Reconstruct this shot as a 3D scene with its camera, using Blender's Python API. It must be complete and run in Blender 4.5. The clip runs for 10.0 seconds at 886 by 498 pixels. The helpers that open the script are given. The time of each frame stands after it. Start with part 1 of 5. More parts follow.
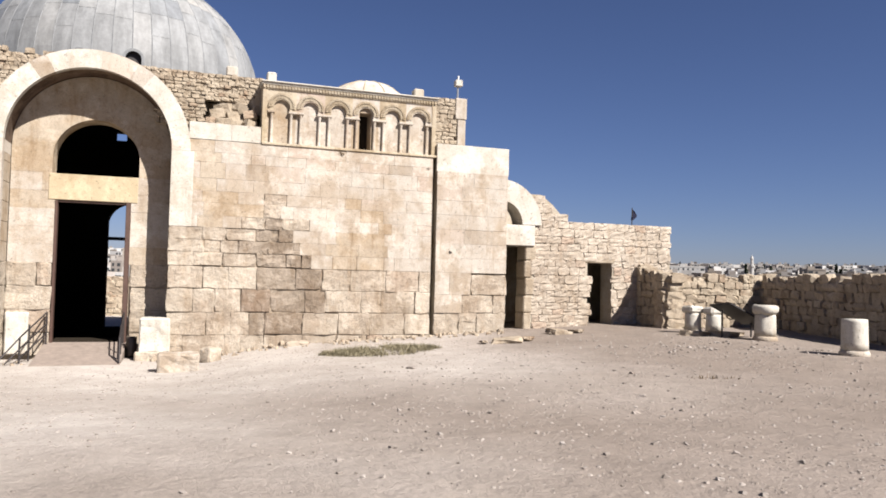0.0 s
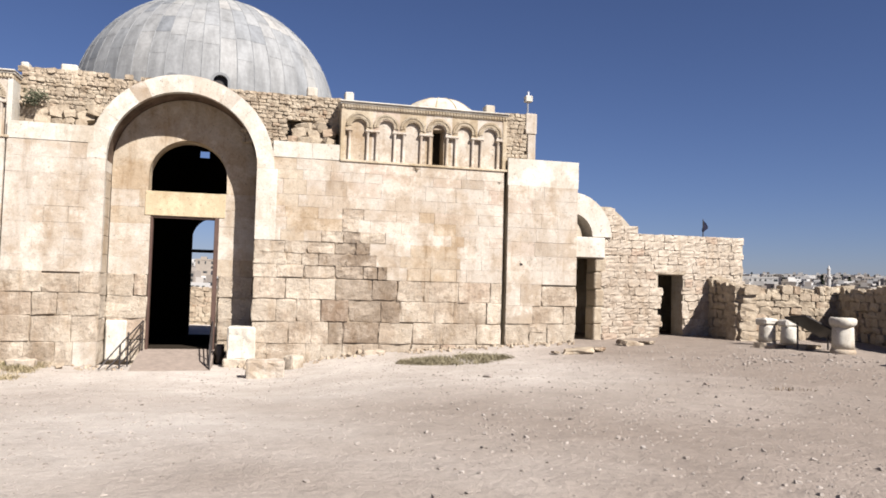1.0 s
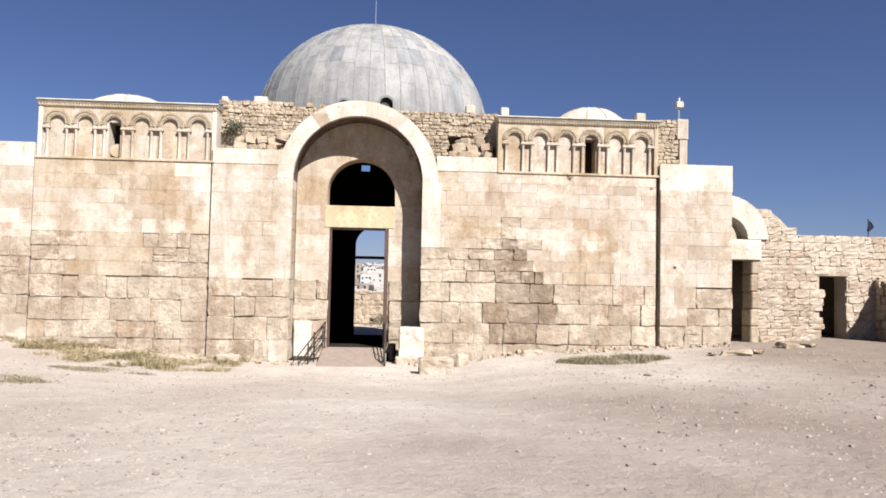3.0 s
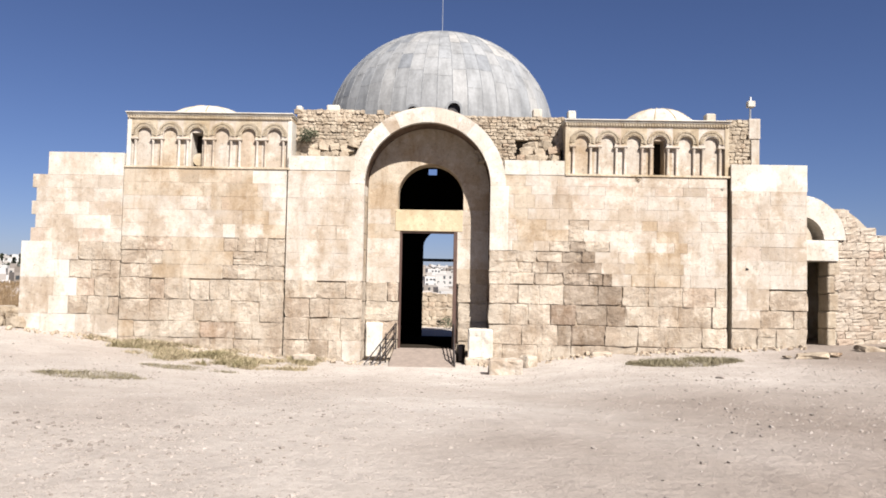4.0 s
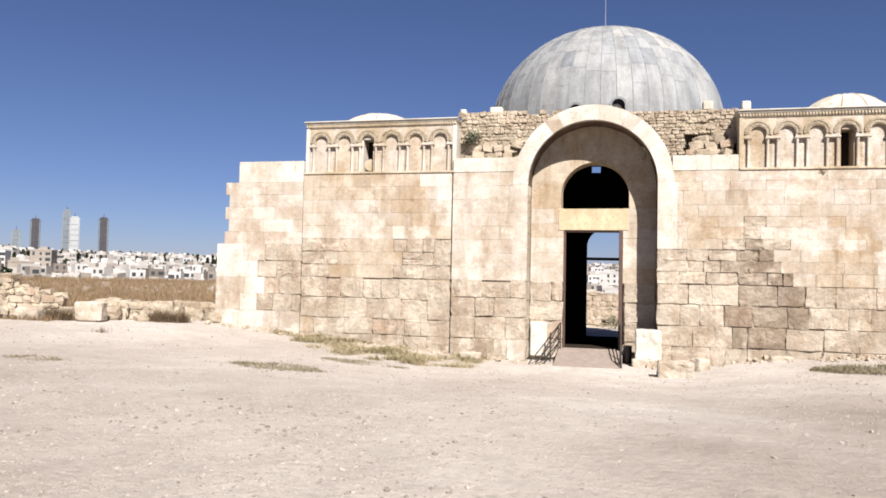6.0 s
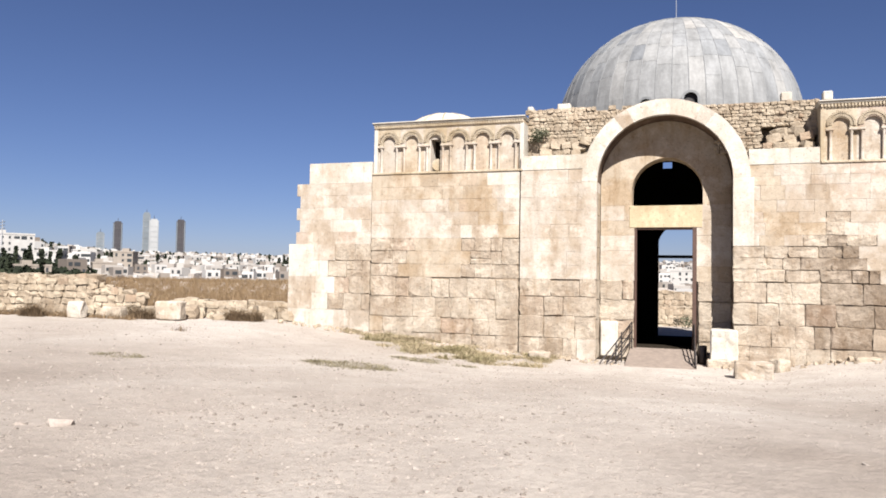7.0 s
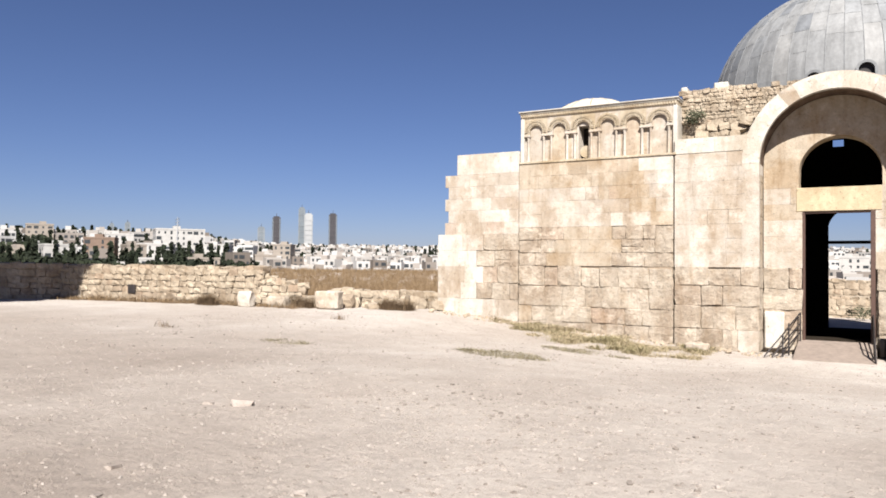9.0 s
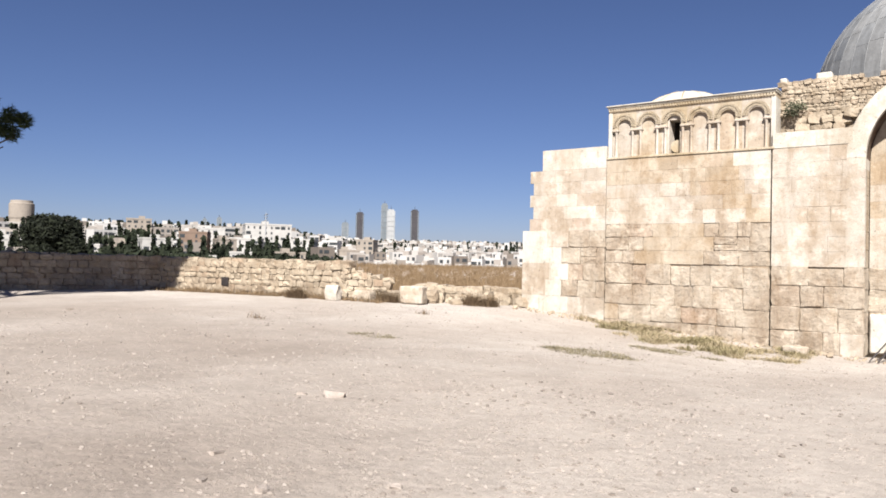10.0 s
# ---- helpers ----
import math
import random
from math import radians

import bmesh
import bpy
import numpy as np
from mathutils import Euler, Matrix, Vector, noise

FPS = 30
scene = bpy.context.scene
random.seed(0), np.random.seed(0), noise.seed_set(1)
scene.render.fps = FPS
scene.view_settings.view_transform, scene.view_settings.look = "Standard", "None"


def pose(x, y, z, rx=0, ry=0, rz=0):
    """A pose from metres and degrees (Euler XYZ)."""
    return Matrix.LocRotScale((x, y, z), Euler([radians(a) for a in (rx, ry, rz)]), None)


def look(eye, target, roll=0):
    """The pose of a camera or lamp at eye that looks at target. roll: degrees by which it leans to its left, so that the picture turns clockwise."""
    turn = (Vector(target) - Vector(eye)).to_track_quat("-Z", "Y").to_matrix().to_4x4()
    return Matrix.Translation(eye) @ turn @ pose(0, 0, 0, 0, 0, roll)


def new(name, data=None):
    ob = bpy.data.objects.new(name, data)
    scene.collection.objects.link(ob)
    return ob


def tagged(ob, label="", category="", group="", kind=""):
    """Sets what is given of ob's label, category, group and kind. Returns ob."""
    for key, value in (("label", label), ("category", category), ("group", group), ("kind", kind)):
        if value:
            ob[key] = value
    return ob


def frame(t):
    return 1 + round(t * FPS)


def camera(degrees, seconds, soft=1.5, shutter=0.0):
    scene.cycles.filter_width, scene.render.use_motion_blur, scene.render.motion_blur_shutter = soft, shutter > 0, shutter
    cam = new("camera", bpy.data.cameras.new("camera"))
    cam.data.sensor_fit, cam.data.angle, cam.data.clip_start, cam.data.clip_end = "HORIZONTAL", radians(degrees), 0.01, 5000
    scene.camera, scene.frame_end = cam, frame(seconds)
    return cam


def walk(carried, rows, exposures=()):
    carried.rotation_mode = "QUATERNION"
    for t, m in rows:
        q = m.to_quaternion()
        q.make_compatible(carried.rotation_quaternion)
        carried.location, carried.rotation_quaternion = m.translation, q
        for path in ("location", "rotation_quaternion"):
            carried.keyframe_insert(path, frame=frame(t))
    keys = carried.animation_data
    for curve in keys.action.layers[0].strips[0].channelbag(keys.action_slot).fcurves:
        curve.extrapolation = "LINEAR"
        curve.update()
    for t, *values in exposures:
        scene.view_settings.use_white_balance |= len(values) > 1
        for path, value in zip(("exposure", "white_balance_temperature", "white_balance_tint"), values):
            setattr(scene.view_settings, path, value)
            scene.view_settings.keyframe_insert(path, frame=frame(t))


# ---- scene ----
cam = camera(61.4, 10.0, soft=1.75)
PATH = [
    (0, (2.2971, -20.8674, 2.3049), (2.9461, -18.9772, 2.3807), 1.40),
    (0.5, (2.1021, -21.0745, 2.3164), (2.6838, -19.1631, 2.4068), 1.33),
    (1, (1.8818, -21.3521, 2.328), (2.368, -19.4146, 2.4273), 1.51),
    (1.5, (1.6449, -21.6722, 2.3399), (2.0306, -19.7123, 2.4395), 1.38),
    (2, (1.4192, -22.0196, 2.3508), (1.7076, -20.0428, 2.4477), 1.26),
    (2.5, (1.2474, -22.3338, 2.3595), (1.4507, -20.3464, 2.4543), 1.21),
    (4, (0.9629, -22.9961, 2.3818), (0.9138, -20.9991, 2.4789), 1.11),
    (4.5, (0.9429, -23.1125, 2.3909), (0.7962, -21.1203, 2.4887), 1.20),
    (5, (0.9407, -23.1759, 2.3996), (0.6787, -21.1954, 2.4936), 1.53),
    (5.5, (0.9342, -23.1844, 2.406), (0.5587, -21.2219, 2.4945), 1.38),
    (7, (0.8747, -23.1664, 2.4157), (0.2275, -21.2756, 2.4937), 0.99),
    (7.5, (0.8452, -23.1584, 2.4175), (0.1176, -21.2969, 2.4912), 0.74),
    (8, (0.8142, -23.1775, 2.416), (-0.0007, -21.3522, 2.4813), 0.42),
    (8.5, (0.7734, -23.191, 2.4124), (-0.1262, -21.4056, 2.4682), 0.28),
    (9, (0.7301, -23.2147, 2.407), (-0.2659, -21.481, 2.4526), 0.56),
    (9.5, (0.6727, -23.2274, 2.401), (-0.4156, -21.55, 2.4439), 1.02),
    (10, (0.6043, -23.2303, 2.3938), (-0.5733, -21.6141, 2.4265), 1.19),
]
walk(cam, [(t, look(eye, target, roll)) for t, eye, target, roll in PATH],
     exposures=[(0, 1.3, 6400, 11), (2.5, 1.35, 6400, 11), (4.5, 1.36, 6380, 11), (10, 1.37, 6400, 10)])

# ---- light: clear sky, late-morning sun from the front and the right ----
SUN_ELEV, SUN_SIDE = 42.6, 30.0
to_sun = Vector((math.sin(radians(SUN_SIDE)) * math.cos(radians(SUN_ELEV)),
                 -math.cos(radians(SUN_SIDE)) * math.cos(radians(SUN_ELEV)), math.sin(radians(SUN_ELEV))))
world = bpy.data.worlds.new("sky")
scene.world = world
world.use_nodes = True
wn = world.node_tree.nodes
sky = wn.new("ShaderNodeTexSky")
sky.sky_type, sky.sun_disc = "NISHITA", False
sky.sun_elevation = radians(SUN_ELEV)
sky.sun_rotation = radians(180 - SUN_SIDE)
sky.altitude, sky.air_density, sky.dust_density, sky.ozone_density = 900, 0.9, 0.75, 7.5
air = wn.new("ShaderNodeMix")
air.data_type, air.blend_type = "RGBA", "MULTIPLY"
air.inputs[0].default_value, air.inputs[7].default_value = 1.0, (1.40, 1.17, 1.26, 1)
world.node_tree.links.new(sky.outputs[0], air.inputs[6])
world.node_tree.links.new(air.outputs[2], wn["Background"].inputs["Color"])
wn["Background"].inputs["Strength"].default_value = 0.0243
sun = new("sun", bpy.data.lights.new("sun", "SUN"))
sun.data.energy, sun.data.angle, sun.data.color = 5.0, radians(0.55), (1.0, 0.945, 0.875)
sun.matrix_world = look((0, 0, 0), -to_sun)


# ---- materials ----
def material(name, rough=0.9, metal=0.0, bump=0.3):
    m = bpy.data.materials.new(name)
    m.use_nodes = True
    b = m.node_tree.nodes["Principled BSDF"]
    b.inputs["Roughness"].default_value, b.inputs["Metallic"].default_value = rough, metal
    b.inputs["Specular IOR Level"].default_value = 0.25 if not metal else 0.5
    return m, m.node_tree.nodes, m.node_tree.links, b


def noise_tex(n, l, vec, scale, detail=5, rough=0.6):
    t = n.new("ShaderNodeTexNoise")
    t.inputs["Scale"].default_value, t.inputs["Detail"].default_value, t.inputs["Roughness"].default_value = scale, detail, rough
    l.new(vec, t.inputs["Vector"])
    return t.outputs["Fac"]


def ramp(n, l, fac, *stops):
    r = n.new("ShaderNodeValToRGB")
    while len(r.color_ramp.elements) < len(stops):
        r.color_ramp.elements.new(0.5)
    for e, (p, c) in zip(r.color_ramp.elements, stops):
        e.position, e.color = p, (*c, 1) if len(c) == 3 else c
    l.new(fac, r.inputs["Fac"])
    return r.outputs["Color"]


def mixed(n, l, fac, a, b, how="MIX"):
    x = n.new("ShaderNodeMix")
    x.data_type, x.blend_type = "RGBA", how
    for s, v in ((x.inputs[0], fac), (x.inputs[6], a), (x.inputs[7], b)):
        if hasattr(v, "links"):
            l.new(v, s)
        elif isinstance(v, (int, float)):
            s.default_value = v
        else:
            s.default_value = (*v, 1)
    return x.outputs[2]


def world_place(n):
    return n.new("ShaderNodeNewGeometry").outputs["Position"]


def grey(v):
    return (v, v, v)


def stone_material(name, light, dark, stain, patch=0.35, spread=0.25, bump=0.35, island=False, grime=0.3):
    """Limestone: each piece has its own tint; patches of stain and grain run over the pieces."""
    m, n, l, b = material(name, 0.92)
    p = world_place(n)
    if island:
        rnd = n.new("ShaderNodeNewGeometry").outputs["Random Per Island"]
    else:
        rnd = n.new("ShaderNodeObjectInfo").outputs["Random"]
    mid = tuple(d + (c - d) * (1 - spread) for c, d in zip(light, dark))
    rosy = (mid[0] * 0.97, mid[1] * 0.88, mid[2] * 0.84)
    base = ramp(n, l, rnd, (0.0, dark), (0.14, mid), (0.2, rosy), (0.27, mid), (0.62, tuple((a_ + c) / 2 for a_, c in zip(mid, light))), (1.0, light))
    big = ramp(n, l, noise_tex(n, l, p, 0.62, 9, 0.64), (0.5 - 0.1 * patch, grey(0)), (0.6 - 0.1 * patch, grey(min(1, patch * 2.1))))
    col = mixed(n, l, big, base, stain)
    pale = ramp(n, l, noise_tex(n, l, p, 0.95, 11, 0.74), (0.5, grey(0)), (0.58, grey(0.72)))
    col = mixed(n, l, pale, col, tuple(min(0.5, c * 1.17 + 0.015) for c in light))
    st = n.new("ShaderNodeMapping")
    st.inputs["Scale"].default_value = (1.0, 1.0, 0.3)
    l.new(p, st.inputs["Vector"])
    blot = ramp(n, l, noise_tex(n, l, st.outputs[0], 2.3, 8, 0.68), (0.33, (0.78, 0.71, 0.63)), (0.48, grey(1.0)), (0.66, grey(1.1)))
    col = mixed(n, l, min(1, 0.4 + patch), col, blot, "MULTIPLY")
    drip = n.new("ShaderNodeMapping")
    drip.inputs["Scale"].default_value = (5.0, 5.0, 0.5)
    l.new(p, drip.inputs["Vector"])
    runs = ramp(n, l, noise_tex(n, l, drip.outputs[0], 1.0, 6, 0.6), (0.3, (0.76, 0.69, 0.61)), (0.42, grey(1.0)))
    col = mixed(n, l, 0.55, col, runs, "MULTIPLY")
    med = ramp(n, l, noise_tex(n, l, p, 4.2, 8, 0.68), (0.3, (0.74, 0.67, 0.59)), (0.5, grey(1.0)), (0.8, grey(1.08)))
    col = mixed(n, l, grime * 2, col, med, "MULTIPLY")
    fine = ramp(n, l, noise_tex(n, l, p, 38, 4, 0.7), (0.25, grey(0.72)), (0.55, grey(1.03)))
    col = mixed(n, l, 0.85, col, fine, "MULTIPLY")
    pits = ramp(n, l, noise_tex(n, l, p, 11, 9, 0.78), (0.37, grey(0.42)), (0.43, grey(1.0)))
    col = mixed(n, l, 0.8, col, pits, "MULTIPLY")
    l.new(col, b.inputs["Base Color"])
    bp = n.new("ShaderNodeBump")
    bp.inputs["Strength"].default_value, bp.inputs["Distance"].default_value = bump, 0.03
    l.new(noise_tex(n, l, p, 16, 8, 0.7), bp.inputs["Height"])
    worn = n.new("ShaderNodeBump")
    worn.inputs["Strength"].default_value, worn.inputs["Distance"].default_value = bump * 0.7, 0.09
    l.new(noise_tex(n, l, p, 4.5, 5, 0.6), worn.inputs["Height"])
    l.new(bp.outputs[0], worn.inputs["Normal"])
    l.new(worn.outputs[0], b.inputs["Normal"])
    return m


LOWER = stone_material("weathered_limestone", (0.340, 0.295, 0.237), (0.250, 0.204, 0.155), (0.244, 0.192, 0.142), 0.34, 0.35, 0.9, grime=0.32)
UPPER = stone_material("restored_limestone", (0.362, 0.327, 0.282), (0.256, 0.210, 0.161), (0.291, 0.236, 0.176), 0.36, 0.24, 0.3, grime=0.26)
OCHRE = stone_material("ochre_limestone", (0.326, 0.278, 0.217), (0.249, 0.199, 0.143), (0.276, 0.213, 0.145), 0.45, 0.2, 0.35, grime=0.3)
WHITE = stone_material("white_plaster", (0.408, 0.387, 0.344), (0.370, 0.343, 0.294), (0.325, 0.274, 0.209), 0.2, 0.1, 0.25, grime=0.16)
STAINED = stone_material("brown_stained_limestone", (0.238, 0.197, 0.153), (0.169, 0.134, 0.101), (0.158, 0.120, 0.086), 0.4, 0.4, 0.9, grime=0.4)
JOINT = stone_material("mortar", (0.277, 0.225, 0.166), (0.248, 0.198, 0.146), (0.186, 0.143, 0.096), 0.2, 0.2, 0.4)
LIGHT_JOINT = stone_material("pale_mortar", (0.326, 0.289, 0.233), (0.305, 0.265, 0.207), (0.263, 0.217, 0.157), 0.3, 0.2, 0.3)
RUBBLE = stone_material("rubble_stone", (0.307, 0.259, 0.196), (0.201, 0.159, 0.116), (0.210, 0.166, 0.119), 0.2, 0.45, 0.6, grime=0.35)
RUBBLE_FILL = stone_material("rubble_mortar", (0.251, 0.210, 0.160), (0.232, 0.191, 0.142), (0.186, 0.150, 0.110), 0.3, 0.2, 0.7)
BLOCKS = stone_material("joined_rubble", (0.323, 0.269, 0.203), (0.214, 0.169, 0.123), (0.225, 0.178, 0.129), 0.2, 0.45, 0.6, island=True)
LINTEL = stone_material("cream_lintel", (0.362, 0.304, 0.202), (0.354, 0.295, 0.193), (0.326, 0.265, 0.169), 0.2, 0.1, 0.12, grime=0.1)
CARVED = stone_material("carved_limestone", (0.340, 0.291, 0.220), (0.253, 0.199, 0.131), (0.266, 0.203, 0.121), 0.3, 0.2, 0.4, grime=0.32)


def plain(name, colour, rough=0.7, metal=0.0, vary=0.25, scale=6):
    m, n, l, b = material(name, rough, metal)
    p = world_place(n)
    f = ramp(n, l, noise_tex(n, l, p, scale, 6), (0.3, grey(1 - vary)), (0.7, grey(1 + vary * 0.4)))
    l.new(mixed(n, l, 1.0, colour, f, "MULTIPLY"), b.inputs["Base Color"])
    return m


RUST = plain("rusty_brown_paint", (0.074, 0.041, 0.030), 0.6, 0.2)
IRON = plain("dark_iron", (0.037, 0.031, 0.030), 0.55, 0.4)
GALV = plain("galvanised_metal", (0.407, 0.414, 0.414), 0.4, 0.7)
DARKBOARD = plain("dark_board", (0.030, 0.027, 0.026), 0.5)
# near black stands for the unlit interior; specular off for the same shade
INSIDE = plain("shade_black_inside", (0.026, 0.021, 0.016), 0.95)
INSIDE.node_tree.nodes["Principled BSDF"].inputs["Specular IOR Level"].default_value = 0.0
BRONZE = plain("bin_metal", (0.089, 0.074, 0.063), 0.5, 0.5)
FLAG = plain("dark_cloth", (0.015, 0.016, 0.037), 0.9)
BARK = plain("bark", (0.074, 0.056, 0.037), 0.95)


def lead():
    m, n, l, b = material("lead_sheet", 0.68, 0.0)
    p = world_place(n)
    rnd = n.new("ShaderNodeObjectInfo").outputs["Random"]
    base = ramp(n, l, rnd, (0.0, (0.142, 0.150, 0.160)), (0.12, (0.190, 0.197, 0.202)), (0.6, (0.215, 0.218, 0.217)), (0.9, (0.245, 0.243, 0.235)), (1.0, (0.300, 0.288, 0.268)))
    stretch = n.new("ShaderNodeMapping")
    stretch.inputs["Scale"].default_value = (1.6, 1.6, 0.25)
    l.new(p, stretch.inputs["Vector"])
    streak = ramp(n, l, noise_tex(n, l, stretch.outputs[0], 1.6, 6, 0.65), (0.3, grey(0.62)), (0.6, grey(1.08)))
    col = mixed(n, l, 0.9, base, streak, "MULTIPLY")
    spots = ramp(n, l, noise_tex(n, l, p, 9, 6, 0.7), (0.35, grey(0.8)), (0.6, grey(1.05)))
    l.new(mixed(n, l, 0.6, col, spots, "MULTIPLY"), b.inputs["Base Color"])
    bp = n.new("ShaderNodeBump")
    bp.inputs["Strength"].default_value, bp.inputs["Distance"].default_value = 0.35, 0.03
    l.new(noise_tex(n, l, p, 3.5, 4), bp.inputs["Height"])
    l.new(bp.outputs[0], b.inputs["Normal"])
    return m


LEAD = lead()
LEAD_SEAM = plain("lead_seam", (0.165, 0.170, 0.174), 0.6, 0.0)


def earth():
    m, n, l, b = material("trodden_earth", 0.95)
    p = world_place(n)
    c = ramp(n, l, noise_tex(n, l, p, 0.16, 6, 0.6), (0.3, (0.300, 0.259, 0.223)), (0.5, (0.352, 0.313, 0.275)), (0.7, (0.430, 0.392, 0.354)))
    c = mixed(n, l, 0.75, c, ramp(n, l, noise_tex(n, l, p, 1.3, 8, 0.7), (0.3, grey(0.84)), (0.6, grey(1.06))), "MULTIPLY")
    c = mixed(n, l, 0.8, c, ramp(n, l, noise_tex(n, l, p, 9, 8, 0.75), (0.28, grey(0.78)), (0.55, grey(1.05))), "MULTIPLY")
    c = mixed(n, l, 0.7, c, ramp(n, l, noise_tex(n, l, p, 60, 4, 0.75), (0.3, grey(0.68)), (0.55, grey(1.06))), "MULTIPLY")
    sep = n.new("ShaderNodeSeparateXYZ")
    l.new(p, sep.inputs[0])

    def calc(how, a, v):
        q = n.new("ShaderNodeMath")
        q.operation = how
        for s_, k in zip(q.inputs, (a, v)):
            if hasattr(k, "links"):
                l.new(k, s_)
            else:
                s_.default_value = k
        return q.outputs[0]
    wander = calc("MULTIPLY", noise_tex(n, l, p, 0.25, 4), 7.0)
    far = calc("SUBTRACT", calc("MULTIPLY", sep.outputs["Y"], -1.0), 6.0)
    right = calc("ADD", calc("ADD", sep.outputs["X"], 2.3), wander)
    left = calc("SUBTRACT", wander, calc("ADD", sep.outputs["X"], 2.3))
    rights = ramp(n, l, calc("DIVIDE", right, 20.0), (0.3, grey(0)), (0.55, grey(1)))
    lefts = ramp(n, l, calc("DIVIDE", left, 20.0), (0.27, grey(0)), (0.5, grey(0.55)))
    sides = mixed(n, l, 1.0, rights, lefts, "LIGHTEN")
    near = ramp(n, l, calc("DIVIDE", far, 12.0), (0.05, grey(0)), (0.65, grey(1)))
    yard = ramp(n, l, calc("DIVIDE", calc("ADD", calc("SUBTRACT", sep.outputs["X"], 7.0), wander), 20.0), (0.12, grey(0)), (0.42, grey(1.0)))
    # darker towards the near left
    near_left = mixed(n, l, 1.0, ramp(n, l, calc("DIVIDE", calc("SUBTRACT", calc("MULTIPLY", wander, 0.4), sep.outputs["X"]), 8.0), (0.2, grey(0)), (0.8, grey(0.7))),
                 ramp(n, l, calc("DIVIDE", calc("SUBTRACT", far, 10.0), 5.0), (0.0, grey(0)), (0.8, grey(1))), "MULTIPLY")
    grav = mixed(n, l, 1.0, mixed(n, l, 1.0, mixed(n, l, 1.0, sides, near, "MULTIPLY"), yard, "LIGHTEN"), near_left, "LIGHTEN")
    c = mixed(n, l, grav, c, mixed(n, l, 1.0, c, (0.555, 0.512, 0.482), "MULTIPLY"))
    l.new(c, b.inputs["Base Color"])
    bp = n.new("ShaderNodeBump")
    bp.inputs["Strength"].default_value, bp.inputs["Distance"].default_value = 0.7, 0.04
    l.new(noise_tex(n, l, p, 14, 9, 0.75), bp.inputs["Height"])
    prints = n.new("ShaderNodeBump")
    prints.inputs["Strength"].default_value, prints.inputs["Distance"].default_value = 0.45, 0.1
    l.new(noise_tex(n, l, p, 3.2, 6, 0.65), prints.inputs["Height"])
    l.new(bp.outputs[0], prints.inputs["Normal"])
    l.new(prints.outputs[0], b.inputs["Normal"])
    return m


EARTH = earth()


def island_tint(name, *colours, rough=0.9):
    m, n, l, b = material(name, rough)
    g = n.new("ShaderNodeNewGeometry")
    stops = [(i / max(1, len(colours) - 1), c) for i, c in enumerate(colours)]
    c = ramp(n, l, g.outputs["Random Per Island"], *stops)
    f = ramp(n, l, noise_tex(n, l, g.outputs["Position"], 20, 4), (0.3, grey(0.8)), (0.7, grey(1.08)))
    l.new(mixed(n, l, 0.7, c, f, "MULTIPLY"), b.inputs["Base Color"])
    return m


PEBBLE = island_tint("pebbles", (0.150, 0.127, 0.108), (0.225, 0.194, 0.169), (0.290, 0.257, 0.228))
STRAW = island_tint("dry_grass", (0.122, 0.080, 0.043), (0.165, 0.112, 0.062), (0.212, 0.152, 0.092))
SCRUB = island_tint("dead_scrub", (0.072, 0.048, 0.028), (0.118, 0.080, 0.047), (0.175, 0.125, 0.075))
WEED = island_tint("wall_weeds", (0.150, 0.132, 0.066), (0.265, 0.215, 0.125), (0.330, 0.270, 0.175), (0.390, 0.325, 0.225))
DULL_WEED = island_tint("dull_weeds", (0.105, 0.093, 0.055), (0.175, 0.152, 0.094), (0.245, 0.208, 0.138))
GREEN_WEED = island_tint("green_weeds", (0.125, 0.112, 0.052), (0.205, 0.176, 0.092), (0.285, 0.236, 0.142))
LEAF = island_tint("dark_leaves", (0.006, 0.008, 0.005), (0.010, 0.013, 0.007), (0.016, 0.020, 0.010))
PINE = island_tint("pine_needles", (0.015, 0.026, 0.009), (0.033, 0.048, 0.016), (0.052, 0.063, 0.022))
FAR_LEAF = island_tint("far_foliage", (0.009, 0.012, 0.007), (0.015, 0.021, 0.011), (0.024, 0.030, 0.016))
SHRUB = island_tint("green_shrub", (0.045, 0.052, 0.030), (0.075, 0.082, 0.050), (0.110, 0.112, 0.072))
CITY = island_tint("far_houses", (0.110, 0.092, 0.078), (0.248, 0.224, 0.202), (0.304, 0.289, 0.270), (0.359, 0.351, 0.340), (0.368, 0.363, 0.354))
CITY_DARK = plain("far_window", (0.037, 0.041, 0.044), 0.3)
HOUSE_W = plain("white_render", (0.340, 0.330, 0.314), 0.9, 0, 0.12, 0.4)
HOUSE_C = plain("cream_stone_house", (0.229, 0.200, 0.170), 0.9, 0, 0.15, 0.4)
HOUSE_B = plain("brown_stone_house", (0.155, 0.111, 0.085), 0.9, 0, 0.15, 0.4)
GLASS_T = plain("tower_glass", (0.126, 0.144, 0.159), 0.25, 0, 0.15, 0.05)
GLASS_D = plain("tower_dark", (0.042, 0.040, 0.044), 0.4, 0, 0.2, 0.05)
WHITE_T = plain("tower_white", (0.250, 0.258, 0.262), 0.6, 0, 0.1, 0.05)


# ---- mesh helpers ----
rng = random.Random(7)


def finish(name, bm, mat, parent=None, smooth=False):
    me = bpy.data.meshes.new(name)
    bm.to_mesh(me)
    bm.free()
    me.materials.append(mat)
    if smooth:
        me.shade_smooth()
    ob = new(name, me)
    if parent:
        ob.parent = parent
    return ob


def part(name, bm, mat, parent, label="", smooth=False):
    ob = finish(name, bm, mat, parent, smooth)
    return tagged(ob, label) if label else ob


def piece(name, me, parent, m):
    ob = new(name, me)
    ob.parent = parent
    ob.matrix_basis = m
    return ob


